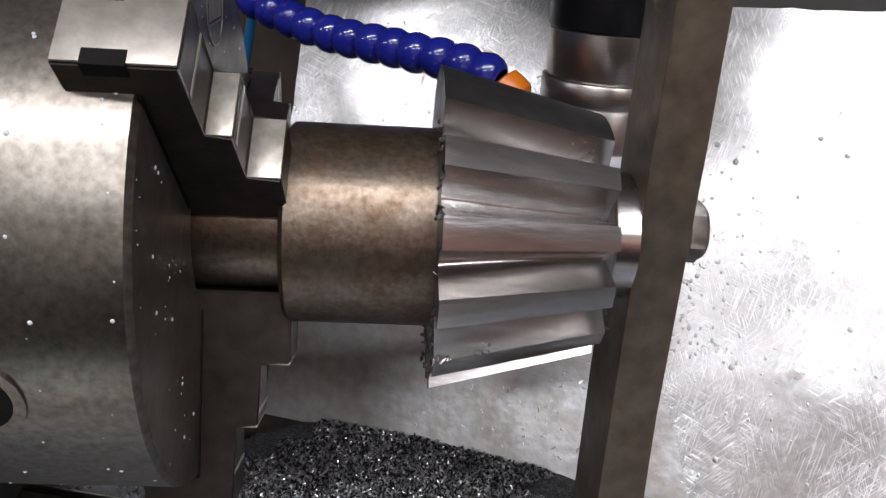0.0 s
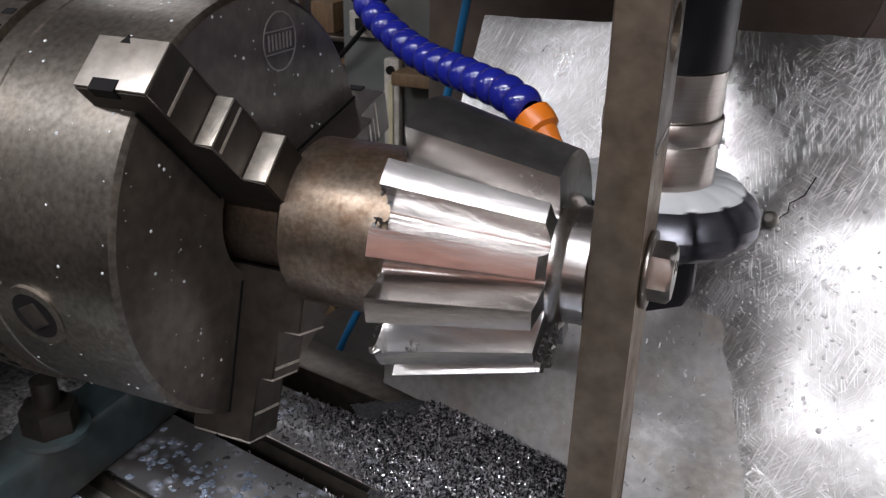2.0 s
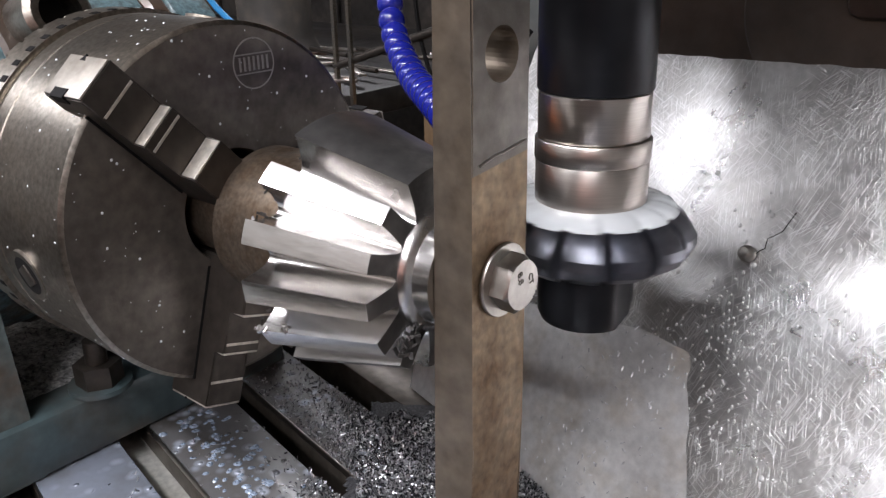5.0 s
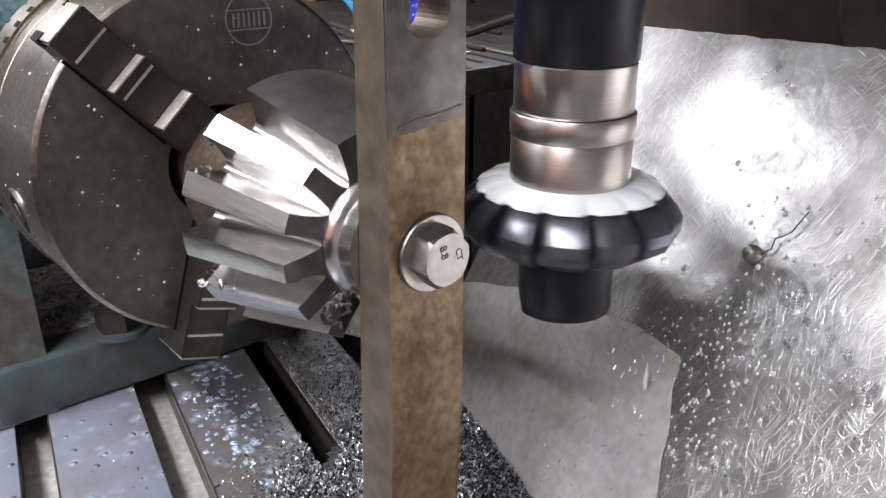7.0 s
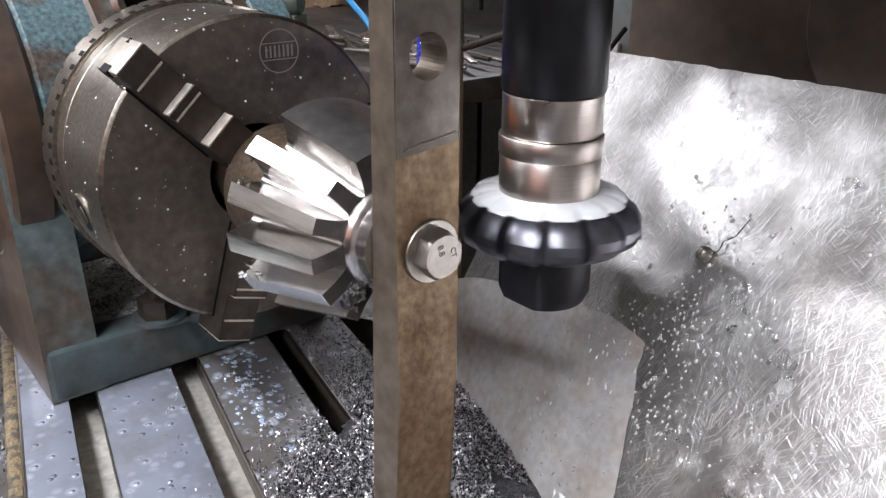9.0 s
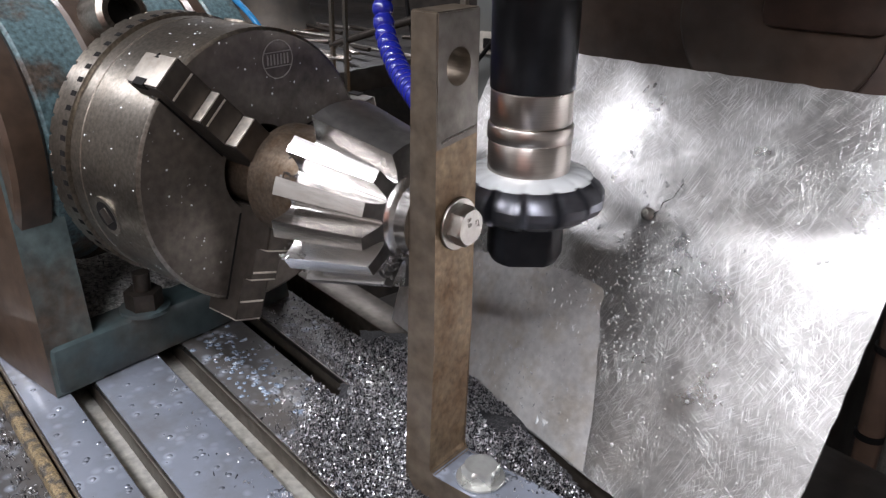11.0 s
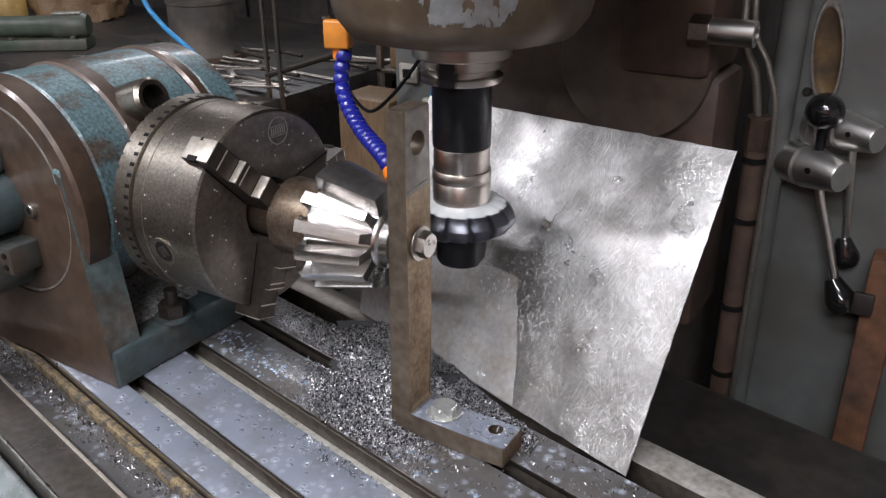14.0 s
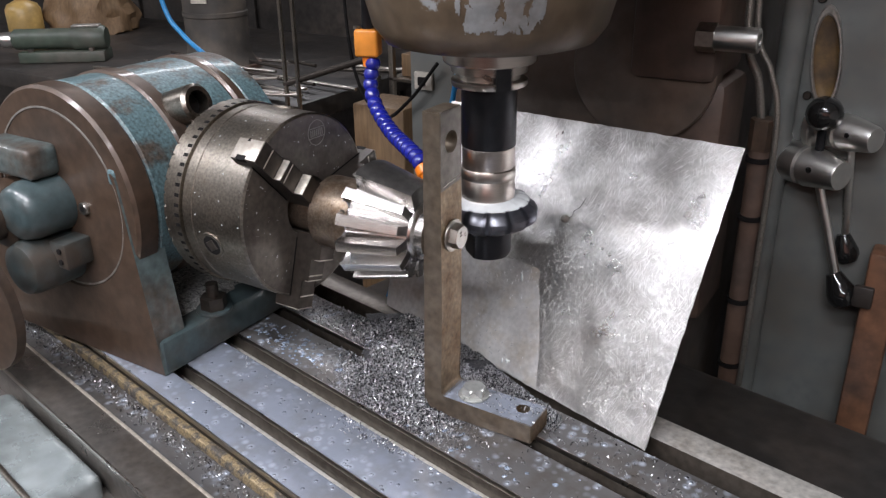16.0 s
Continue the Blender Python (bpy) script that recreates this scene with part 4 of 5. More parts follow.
# ---- milling head ----
def milling_head():
    t = thing("milling_machine", "vertical milling machine with flaking brown and grey paint", "milling machine", at=(SX, SY, 0))
    part("spindle_nose", lathe([(0.012, 1.2932), (0.0388, 1.2932), (0.0398, 1.2942), (0.0398, 1.333), (0.012, 1.333)], 64, closed=True), STEEL_GROUND, t, "bright steel spindle nose")
    hs = part("housing", lathe([(0, 1.3095), (0.076, 1.3095), (0.088, 1.3125), (0.098, 1.326), (0.105, 1.352), (0.110, 1.38), (0.112, 1.42), (0.112, 1.62), (0, 1.62)], 72), HEAD_PAINT, t, "flaking brown housing with bare grey patches")
    rnd = [(0.098, 1.326), (0.105, 1.352), (0.110, 1.38), (0.112, 1.42), (0.112, 1.50)]
    bm = bmesh.new()
    verts = {}
    for i in range(141):
        a = radians(-75 + i * 0.26)
        for j in range(131):
            z = 1.330 + j * 0.001
            r = np.interp(z, [q[1] for q in rnd], [q[0] for q in rnd]) + 0.0005
            verts[i, j] = bm.verts.new((r * math.cos(a), r * math.sin(a), z))
    for i in range(140):
        for j in range(130):
            u, v = i / 140, j / 130
            d = min(u, 1 - u, v + 0.05) * 3 + 0.75 * noise.noise(Vector((u * 7, v * 9, 2))) + 0.5 * noise.noise(Vector((u * 19, v * 22, 5))) + 0.25 * noise.noise(Vector((u * 50, v * 55, 8)))
            if d > 0.22:
                bm.faces.new((verts[i, j], verts[i + 1, j], verts[i + 1, j + 1], verts[i, j + 1]))
    bmesh.ops.delete(bm, geom=[v for v in bm.verts if not v.link_faces], context="VERTS")
    bmesh.ops.solidify(bm, geom=bm.faces[:], thickness=0.0004)
    part("paint_flake", bm, PAINT_GREY, hs, "flaked patch of older grey paint")
    part("arm", box(-0.11, 0.13, 0.06, 0.47, 1.36, 1.68, 0.03), MACHINE_BROWN, t, "brown cast arm back to the column")
    part("slide", box(-0.32, -0.06, -0.02, 0.36, 1.372, 1.5, 0.03), MACHINE_DARK, t)
    off = Matrix.Translation((-SX, -SY, 0))
    part("column_body", box(-0.30, 0.075, 0.47, 0.95, 0.0, 1.95, 0.02, off), MACHINE_DARK, t, "dark brown machine column")
    part("ram_cover", lathe([(0, 0.44), (0.088, 0.44), (0.09, 0.442), (0.09, 0.469), (0, 0.469)], 64, off @ Matrix.Translation((-0.005, 0, 1.225)) @ ALONG_Y), MACHINE_DARK, t, "round dark cover on the column")
    part("upper_block", box(-0.02, 0.085, 0.43, 0.56, 1.215, 1.62, 0.012, off), MACHINE_BROWN, t, "brown upper block")
    part("lower_block", box(0.02, 0.095, 0.45, 0.56, 0.9, 1.214, 0.01, off), MACHINE_BROWN, t)


milling_head()


# ---- coolant hose ----
def coolant_hose():
    t = thing("coolant_hose", "blue segmented coolant hose with orange fittings under the milling head", "coolant hose")
    b = box(-0.0125, 0.0125, -0.0105, 0.0105, -0.014, 0.014, 0.003, Matrix.Translation((-0.1985, 0.15, 1.285)) @ Matrix.Rotation(radians(20), 4, "Z"), seg=3)
    part("valve_block", b, ORANGE_OLD, t, "stained orange plastic valve block")
    part("inlet", lathe([(0.0, 1.305), (0.006, 1.305), (0.006, 1.378), (0, 1.378)], 20, Matrix.Translation((-0.1985, 0.15, -0.007))), BLACK_OXIDE, t)
    part("block_screw", lathe([(0, 1.306), (0.004, 1.306), (0.004, 1.3085), (0, 1.3085)], 6, Matrix.Translation((-0.207, 0.143, -0.007))), BOLT_STEEL, t)
    part("outlet", lathe([(0.0045, 1.279), (0.0072, 1.279), (0.0065, 1.268), (0.0045, 1.268)], 24, Matrix.Translation((-0.1985, 0.15, -0.007)), closed=True), ORANGE, t)
    path = spline(HOSE, 24)
    # even steps along the line
    ds, out, acc = 0.0106, [(path[0], (path[1] - path[0]).normalized())], 0.0
    for a, b in zip(path, path[1:]):
        acc += (b - a).length
        if acc >= ds:
            acc = 0.0
            out.append((b, (b - a).normalized()))
    for p, d in out:
        m = Matrix.Translation(p) @ d.to_track_quat("Z", "Y").to_matrix().to_4x4()
        part("segment", lathe([(0.0045, -0.0060), (0.0060, -0.0057), (0.0071, -0.0042), (0.0079, -0.0018), (0.0081, 0.0008), (0.0076, 0.0032), (0.0064, 0.0050), (0.0048, 0.0060)], 24, m), BLUE, t)
    p, d = path[-1], (path[-1] - path[-4]).normalized()
    m = Matrix.Translation(p) @ d.to_track_quat("Z", "Y").to_matrix().to_4x4()
    part("nozzle", lathe([(0.005, -0.004), (0.0078, -0.003), (0.0082, 0.001), (0.0078, 0.005), (0.0060, 0.0064), (0.0032, 0.020), (0.0026, 0.024), (0.0018, 0.024), (0.0018, 0.0)], 28, m), ORANGE, t, "bright orange tapered nozzle")


HOSE = [(-0.1937, 0.15, 1.264), (-0.1956, 0.147, 1.2421), (-0.1807, 0.135, 1.2226), (-0.1416, 0.105, 1.2098), (-0.1038, 0.075, 1.2075), (-0.080, 0.056, 1.2065), (-0.068, 0.047, 1.2035), (-0.063, 0.044, 1.1995)]
coolant_hose()


# ---- splash sheet ----
def splash_sheet():
    # corners on one leaning plane, subdivided, with a slight bow and hand-cut edges
    TL, TR, BR, BL = Vector((-0.1575, 0.247, 1.209)), Vector((0.1845, 0.153, 1.2275)), Vector((0.164, 0.0225, 0.998)), Vector((-0.174, 0.1274, 0.998))
    o = BL
    ex = (BR - BL).normalized()
    nrm = (TL - BL).cross(BR - BL).normalized()
    if nrm.y > 0:
        nrm = -nrm
    ey = nrm.cross(ex)
    if ey.z < 0:
        ey = -ey
    base = Matrix((ex, ey, ex.cross(ey))).transposed().to_4x4()
    base.translation = o
    inv = base.inverted()
    c = [inv @ v for v in (BL, BR, TR, TL)]
    bm = bmesh.new()
    nx, ny = 60, 44
    grid = []
    rnd = random.Random(3)
    for j in range(ny + 1):
        row = []
        for i in range(nx + 1):
            u, v = i / nx, j / ny
            p = c[0] * (1 - u) * (1 - v) + c[1] * u * (1 - v) + c[2] * u * v + c[3] * (1 - u) * v
            edge = 0.0009 * noise.noise(Vector((u * 30, v * 24, 0)))
            z = 0.0008 * noise.noise(Vector((u * 2.2 + 3, v * 2.0, 1.7))) + 0.0012 * noise.noise(Vector((u * 7, v * 6, 4)))
            if i in (0, nx):
                p.x += edge
            if j in (0, ny):
                p.y += edge
            row.append(bm.verts.new((p.x, p.y, p.z + z)))
        grid.append(row)
    for j in range(ny):
        for i in range(nx):
            bm.faces.new((grid[j][i], grid[j][i + 1], grid[j + 1][i + 1], grid[j + 1][i]))
    ret = bmesh.ops.extrude_face_region(bm, geom=bm.faces[:])
    bmesh.ops.translate(bm, verts=[v for v in ret["geom"] if isinstance(v, bmesh.types.BMVert)], vec=(0, 0, -0.0012))
    ob = part("splash_sheet", bm, ALU)
    ob.matrix_basis = base
    tagged(ob, "scratched bare aluminium splash sheet leaning behind the cutter", "metal sheet")
    # screw and the crack that runs from it
    q = inv @ Vector((0.0315, 0.1462, 1.1363))
    s = part("rivet", lathe([(0, 0.004), (0.0022, 0.004), (0.0036, 0.0028), (0.004, 0.0008), (0.004, -0.001)], 24, Matrix.Translation((q.x, q.y, 0.002))), BOLT_STEEL, ob, "small domed rivet")
    e = inv @ Vector((0.045, 0.158, 1.1555))
    pts = []
    for k in range(9):
        u = k / 8
        p = q.lerp(e, u)
        pts.append((p.x + 0.004 + rnd.uniform(-0.0016, 0.0016), p.y + rnd.uniform(-0.0012, 0.0012), 0.0016))
    part("crack", tube(pts, 0.00026, 5), BLACK, ob, "thin dark crack")
    # wet, glossier flow of coolant down the sheet below the cutter
    right = [inv @ Vector(v) for v in FILM_EDGE]
    bm = bmesh.new()
    rows = []
    for j in range(31):
        v = j / 30
        k = min(int(v * (len(right) - 1)), len(right) - 2)
        e = right[k].lerp(right[k + 1], v * (len(right) - 1) - k)
        e = e + Vector((0.0025 * noise.noise(Vector((v * 6, 1, 0))), 0, 0))
        row = []
        for i in range(25):
            x = e.x - (0.03 + 0.20 * min(1.0, v * 1.6)) * (i / 24)
            u_, v_ = x / c[1].x, e.y / c[2].y
            z = 0.0008 * noise.noise(Vector((u_ * 2.2 + 3, v_ * 2.0, 1.7))) + 0.0012 * noise.noise(Vector((u_ * 7, v_ * 6, 4)))
            row.append(bm.verts.new((x, e.y, z + 0.0009)))
        rows.append(row)
    for a, b in zip(rows, rows[1:]):
        for i in range(24):
            bm.faces.new((a[i], a[i + 1], b[i + 1], b[i]))
    part("coolant_flow", bm, ALU_WET, ob, "glossy wet flow of coolant")
    # dried splashes and a few chips stuck to the sheet
    bm = bmesh.new()
    for i in range(460):
        u, v = rnd.gauss(0.60, 0.075), rnd.gauss(0.42, 0.12)
        if i % 3 == 0:
            u, v = rnd.uniform(0.1, 0.97), rnd.uniform(0.05, 0.8)
        if not (0.03 < u < 0.97 and 0.03 < v < 0.95):
            continue
        p = c[0] * (1 - u) * (1 - v) + c[1] * u * (1 - v) + c[2] * u * v + c[3] * (1 - u) * v
        r = rnd.uniform(0.0003, 0.0009) * (1.7 if i % 9 == 0 else 1)
        z = 0.0008 * noise.noise(Vector((u * 2.2 + 3, v * 2.0, 1.7))) + 0.0012 * noise.noise(Vector((u * 7, v * 6, 4)))
        bm = lathe([(0, 0.0005), (r * 0.7, 0.0004), (r, 0)], 8, Matrix.Translation((p.x, p.y, z)) @ Matrix.Diagonal((1, rnd.uniform(0.8, 1.5), 1, 1)), bm=bm)
    stuck = bmesh.new()
    for i in range(150):
        u, v = rnd.gauss(0.47, 0.07), rnd.uniform(0.04, 0.42)
        if i % 4 == 0:
            u, v = rnd.uniform(0.2, 0.95), rnd.uniform(0.04, 0.6)
        p = c[0] * (1 - u) * (1 - v) + c[1] * u * (1 - v) + c[2] * u * v + c[3] * (1 - u) * v
        z = 0.0008 * noise.noise(Vector((u * 2.2 + 3, v * 2.0, 1.7))) + 0.0012 * noise.noise(Vector((u * 7, v * 6, 4)))
        L, w = rnd.uniform(0.0006, 0.0016), rnd.uniform(0.0002, 0.0004)
        stuck = box(-L, L, -w, w, 0, 0.0005, 0, Matrix.Translation((p.x, p.y, z + 0.0008)) @ Matrix.Rotation(rnd.uniform(0, 3.1), 4, "Z") @ Matrix.Rotation(rnd.uniform(-0.3, 0.3), 4, "Y"), stuck)
    tagged(part("stuck_swarf", stuck, CHIP, ob, "small steel chips stuck to the wet sheet"), kind="stuff")
    tagged(part("dried_coolant", bm, SPLASH, ob, "dried pale coolant spots"), kind="stuff")


splash_sheet()


# ---- column, levers and right-hand machine ----
def side_machine():
    t = thing("machine_side", "grey-green machine side casting with levers", "machine casting")
    part("casting", box(0.145, 0.62, 0.60, 1.2, 0.0, 1.75, 0.012), MACHINE_GREY, t, "grey painted casting")
    part("casting_edge", box(0.128, 0.150, 0.585, 1.1, 0.0, 1.7, 0.006), MACHINE_GREY, t)
    m = Matrix.Translation((0.178, 0.599, 1.228)) @ Matrix.Rotation(radians(-6), 4, "Y") @ Matrix.Diagonal((0.29, 1, 1.05, 1)) @ ALONG_Y
    part("inspection_ring", lathe([(0.051, -0.001), (0.051, -0.006), (0.054, -0.008), (0.060, -0.008), (0.063, -0.004), (0.063, 0.0)], 56, m), PALE_IRON, t, "bare metal rim of an oval opening")
    part("inspection_bowl", lathe([(0, -0.0012), (0.03, -0.0014), (0.044, -0.0024), (0.0515, -0.005)], 56, m), mat("amber_grime", (0.17, 0.105, 0.04), 0.5, 0.1, 0.3, 60, 0.3, (0.07, 0.045, 0.025), scale2=18), t, "amber-brown grimy bowl of the opening")
    part("edge_column", lathe([(0.0, 0.02), (0.016, 0.02), (0.016, 1.70), (0.0, 1.70)], 24, Matrix.Translation((0.137, 0.588, 0))), MACHINE_GREY, t, "rounded worn edge of the casting")
    part("hinge_plate", box(0.262, 0.286, 0.547, 0.556, 0.925, 0.955, 0.003), BENCH, t, "small dark hinge plate")
    for z in (1.30, 1.18):
        part("cover_screw", lathe([(0, -0.004), (0.004, -0.004), (0.0055, -0.002), (0.0055, 0.0), (0, 0.0)], 16, Matrix.Translation((0.162, 0.5995, z)) @ ALONG_Y), JAW_DARK, t)
    part("rust_post", box(0.272, 0.312, 0.555, 0.598, 0.3, 1.0, 0.006), mat("rusty_angle_iron", (0.16, 0.075, 0.04), 0.6, 0.1, 0.4, 50, 0.4, (0.09, 0.05, 0.035), scale2=12), t, "rust-brown upright angle iron")
    part("upper_strip", box(0.33, 0.62, 0.57, 0.60, 1.22, 1.7, 0.01), MACHINE_DARK, t)


side_machine()


def lever_unit(name, at, scale, handles, label):
    t = thing(name, label, "machine lever", "machine levers", at=at)
    part("hub", lathe([(0, -0.078), (0.0165, -0.078), (0.0180, -0.075), (0.0250, -0.034), (0.0215, -0.033), (0.0215, -0.028), (0.025, -0.026), (0.025, 0.0), (0.036, 0.004), (0.036, 0.014), (0, 0.014)], 48, Matrix.Rotation(radians(58), 4, "Z") @ Matrix.Diagonal((scale, scale, scale, 1)) @ ALONG_Y), CHROME, t, "chromed stepped hub")
    part("hub_dimple", lathe([(0, -0.0005), (0.0035, -0.0005), (0.0035, 0.001), (0, 0.001)], 16, Matrix.Rotation(radians(58), 4, "Z") @ Matrix.Diagonal((scale, scale, scale, 1)) @ Matrix.Translation((-0.0225, -0.05, 0.003)) @ Matrix.Rotation(radians(-90), 4, "Y")), BLACK, t)
    for (dx, dy, dz), knob, dark in handles:
        end = Vector((dx, dy, dz))
        r = part("handle", tube([(0.035 * scale, -0.022 * scale, 0), end * 0.5 + Vector((0.018 * scale, -0.011 * scale, 0)), end], 0.0052 * scale, 12), BLACK_OXIDE if dark else CHROME, t, "black handle" if dark else "bright steel handle")
        d = end.normalized()
        q = Matrix.Translation(end) @ d.to_track_quat("Z", "Y").to_matrix().to_4x4()
        if knob == "ball":
            pr = [(0.0208 * math.sin(radians(a)), -0.0208 * math.cos(radians(a))) for a in range(0, 181, 12)]
        else:
            pr = [(0, -0.012), (0.009, -0.012), (0.012, -0.004), (0.0175, 0.012), (0.0178, 0.02), (0.0135, 0.029), (0, 0.032)]
        part("knob", lathe([(a * scale, z * scale) for a, z in pr], 28, q), BAKELITE, r, "glossy black knob")


lever_unit("speed_lever", (0.152, 0.598, 1.094), 1.08, [((0.038, -0.03, 0.072), "ball", True), ((0.088, -0.03, -0.148), "taper", False)], "chromed lever hub with two black knobs on the grey casting")
lever_unit("feed_lever", (0.192, 0.600, 1.142), 0.92, [((0.045, 0.0, -0.15), "taper", False)], "smaller chromed lever hub with a black knob")


def conduit():
    t = thing("conduit_pipe", "dark brown vertical conduit pipe with braided cables", "pipe")
    x, y = 0.136, 0.48
    part("pipe", tube([(x, y, 0.1), (x, y, 1.165)], 0.0125, 20), MACHINE_BROWN, t)
    part("cap", lathe([(0, 1.135), (0.0155, 1.135), (0.0155, 1.172), (0.013, 1.174), (0, 1.174)], 6, Matrix.Translation((x, y, 0))), CAST_BROWN, t, "copper-brown gland nut")
    for z in (1.12, 1.045, 0.93, 0.835, 0.74, 0.655):
        part("clip", lathe([(0.0125, z), (0.0152, z), (0.0152, z + 0.006), (0.0125, z + 0.006)], 24, Matrix.Translation((x, y, 0)), closed=True), BLACK, t, "black cable tie")
    part("braided_cable", tube(spline([(x - 0.003, y, 1.17), (x - 0.012, y - 0.005, 1.22), (x - 0.03, y - 0.01, 1.28), (x - 0.032, y - 0.01, 1.5)], 8), 0.0048, 10), GALV, t, "grey braided cable")
    part("braided_cable", tube(spline([(x + 0.017, y - 0.005, 0.4), (x + 0.017, y - 0.006, 1.0), (x + 0.016, y - 0.008, 1.17), (x + 0.002, y - 0.01, 1.23), (x - 0.02, y - 0.012, 1.29), (x - 0.022, y - 0.012, 1.5)], 8), 0.0036, 10), GALV, t, "grey braided cable")


conduit()


def spigot():
    t = thing("pipe_spigot", "short bright steel pipe spigot with a hexagon nut", "pipe fitting")
    m = Matrix.Translation((0.064, 0.42, 1.272)) @ ALONG_X
    part("nut", lathe([(0, 0.0), (0.0165, 0.0), (0.0165, 0.02), (0, 0.02)], 6, m), BOLT_STEEL, t)
    part("tube", lathe([(0.0085, 0.02), (0.0138, 0.02), (0.0138, 0.066), (0.0125, 0.067), (0.0085, 0.067)], 32, m, closed=True), CHROME, t)
    part("bore", lathe([(0, 0.05), (0.0086, 0.05), (0.0086, 0.052), (0, 0.052)], 24, m), BLACK, t)


spigot()


# ---- background on the left: benches, machines and clutter ----
def background():
    t = thing("steel_bench", "dark steel bench cluttered with tools and rods", "bench")
    part("bench_top", box(-2.3, -0.72, 0.55, 1.3, 1.02, 1.06, 0.005), BENCH, t)
    for x in (-2.25, -0.77):
        for y in (0.6, 1.25):
            part("leg", box(x - 0.03, x + 0.03, y - 0.03, y + 0.03, 0, 1.02), MACHINE_DARK, t)
    m = thing("motor_housing", "grey cylindrical motor housing on the bench", "motor", at=(-1.13, 0.82, 1.0605))
    part("drum", lathe([(0, 0), (0.080, 0), (0.083, 0.01), (0.074, 0.03), (0.070, 0.045), (0.070, 0.115), (0.0725, 0.117), (0.0725, 0.125), (0.070, 0.127), (0.070, 0.27), (0.066, 0.28), (0, 0.28)], 48), DIALGREY, m)
    part("flange", lathe([(0.0, -0.0), (0.094, 0.0), (0.094, 0.010), (0.0, 0.010)], 48), MACHINE_BROWN, m)
    part("label_plate", box(-0.018, 0.018, -0.0735, -0.069, 0.148, 0.172, 0.001, Matrix.Rotation(radians(20), 4, "Z")), PAINT_LIGHT, m, "pale label plate")
    v = thing("hand_tool", "old green machine attachment with a bare steel nose on the bench", "machine part", at=(-1.53, 0.69, 1.0605), rz=37)
    part("barrel", lathe([(0, -0.105), (0.020, -0.105), (0.024, -0.10), (0.024, 0.03), (0.029, 0.036), (0.029, 0.105), (0.024, 0.112), (0, 0.112)], 36, Matrix.Translation((0, 0, 0.052)) @ ALONG_X), GREEN_OLD, v, "dull green barrel")
    part("base", box(-0.09, 0.11, -0.035, 0.035, 0, 0.026, 0.004), GREEN_OLD, v)
    part("swarf_crust", box(0.035, 0.10, -0.014, 0.014, 0.078, 0.0835, 0.002), PALE_IRON, v, "pale crust of chips on the barrel")
    part("cap", lathe([(0, -0.15), (0.008, -0.15), (0.008, -0.135), (0.017, -0.132), (0.019, -0.112), (0.015, -0.104), (0, -0.104)], 24, Matrix.Translation((0, 0, 0.052)) @ ALONG_X), CHROME, v, "bare steel nose")
    for x in (-0.06, 0.08):
        part("base_bolt", lathe([(0, 0.026), (0.008, 0.026), (0.008, 0.033), (0, 0.033)], 6, Matrix.Translation((x, -0.027, 0))), BOLT_STEEL, v)
    bt = thing("oil_bottle", "yellow-brown plastic bottle on the bench", "bottle", at=(-1.99, 0.90, 1.0605))
    part("bottle_body", lathe([(0, 0), (0.045, 0), (0.048, 0.01), (0.048, 0.07), (0.04, 0.085), (0.018, 0.095), (0.018, 0.115), (0, 0.115)], 28), mat("amber_plastic", (0.45, 0.30, 0.10), 0.35, 0.0, 0.2, 60, 0.1, (0.3, 0.2, 0.08)), bt)
    part("bottle_cap", lathe([(0, 0.115), (0.02, 0.115), (0.02, 0.135), (0, 0.135)], 20), BLACK, bt)
    bag = thing("cloth_rag", "crumpled brown rag on the bench", "rag", at=(-1.88, 1.05, 1.0605))
    own = bmesh.new()
    bmesh.ops.create_icosphere(own, subdivisions=4, radius=0.11)
    for vv in own.verts:
        k = 1 + 0.28 * noise.noise(vv.co * 14) + 0.15 * noise.noise(vv.co * 34)
        vv.co = Vector((vv.co.x * 1.3 * k, vv.co.y * k, max(vv.co.z, -0.02) * 1.1 * k + 0.02))
    part("rag_cloth", own, WOOD, bag)
    rnd = random.Random(11)
    for i in range(22):
        x, y = rnd.uniform(-1.25, -0.74), rnd.uniform(0.57, 0.95)
        L, a = rnd.uniform(0.08, 0.22), rnd.uniform(-0.5, 0.5)
        rod = thing("steel_rod", "thin bare steel rod lying on the bench", "rod", "loose rods", at=(x, y, 1.0605), rz=math.degrees(a))
        part("rod_bar", lathe([(0, -L / 2), (0.004, -L / 2), (0.004, L / 2), (0, L / 2)], 10, Matrix.Translation((0, 0, 0.004 + 0.0065 * (i % 3))) @ ALONG_X), (CHUCK_SIDE, STEEL_GROUND, JAW_DARK)[i % 3], rod)
    # standing frame and timber behind the hose
    p = thing("timber_post", "rough brown timber block standing behind the machine", "timber")
    part("post", box(-0.66, -0.54, 0.70, 0.80, 0.55, 1.055, 0.006), WOOD, p)
    part("foot", box(-0.70, -0.50, 0.66, 0.84, 0.0, 0.549, 0.01), WOOD, p)
    c = thing("control_cabinet", "grey-green steel cabinet with a yellowed level scale", "cabinet")
    part("cabinet_body", box(-0.47, -0.30, 0.62, 0.95, 0.0, 1.46, 0.008), MACHINE_GREY, c)
    g = part("scale_frame", box(-0.408, -0.388, 0.606, 0.619, 0.66, 1.10, 0.003), PAINT_LIGHT, c, "pale frame of a level scale")
    part("scale_strip", box(-0.401, -0.395, 0.6035, 0.6055, 0.68, 1.075), YELLOWED, g)
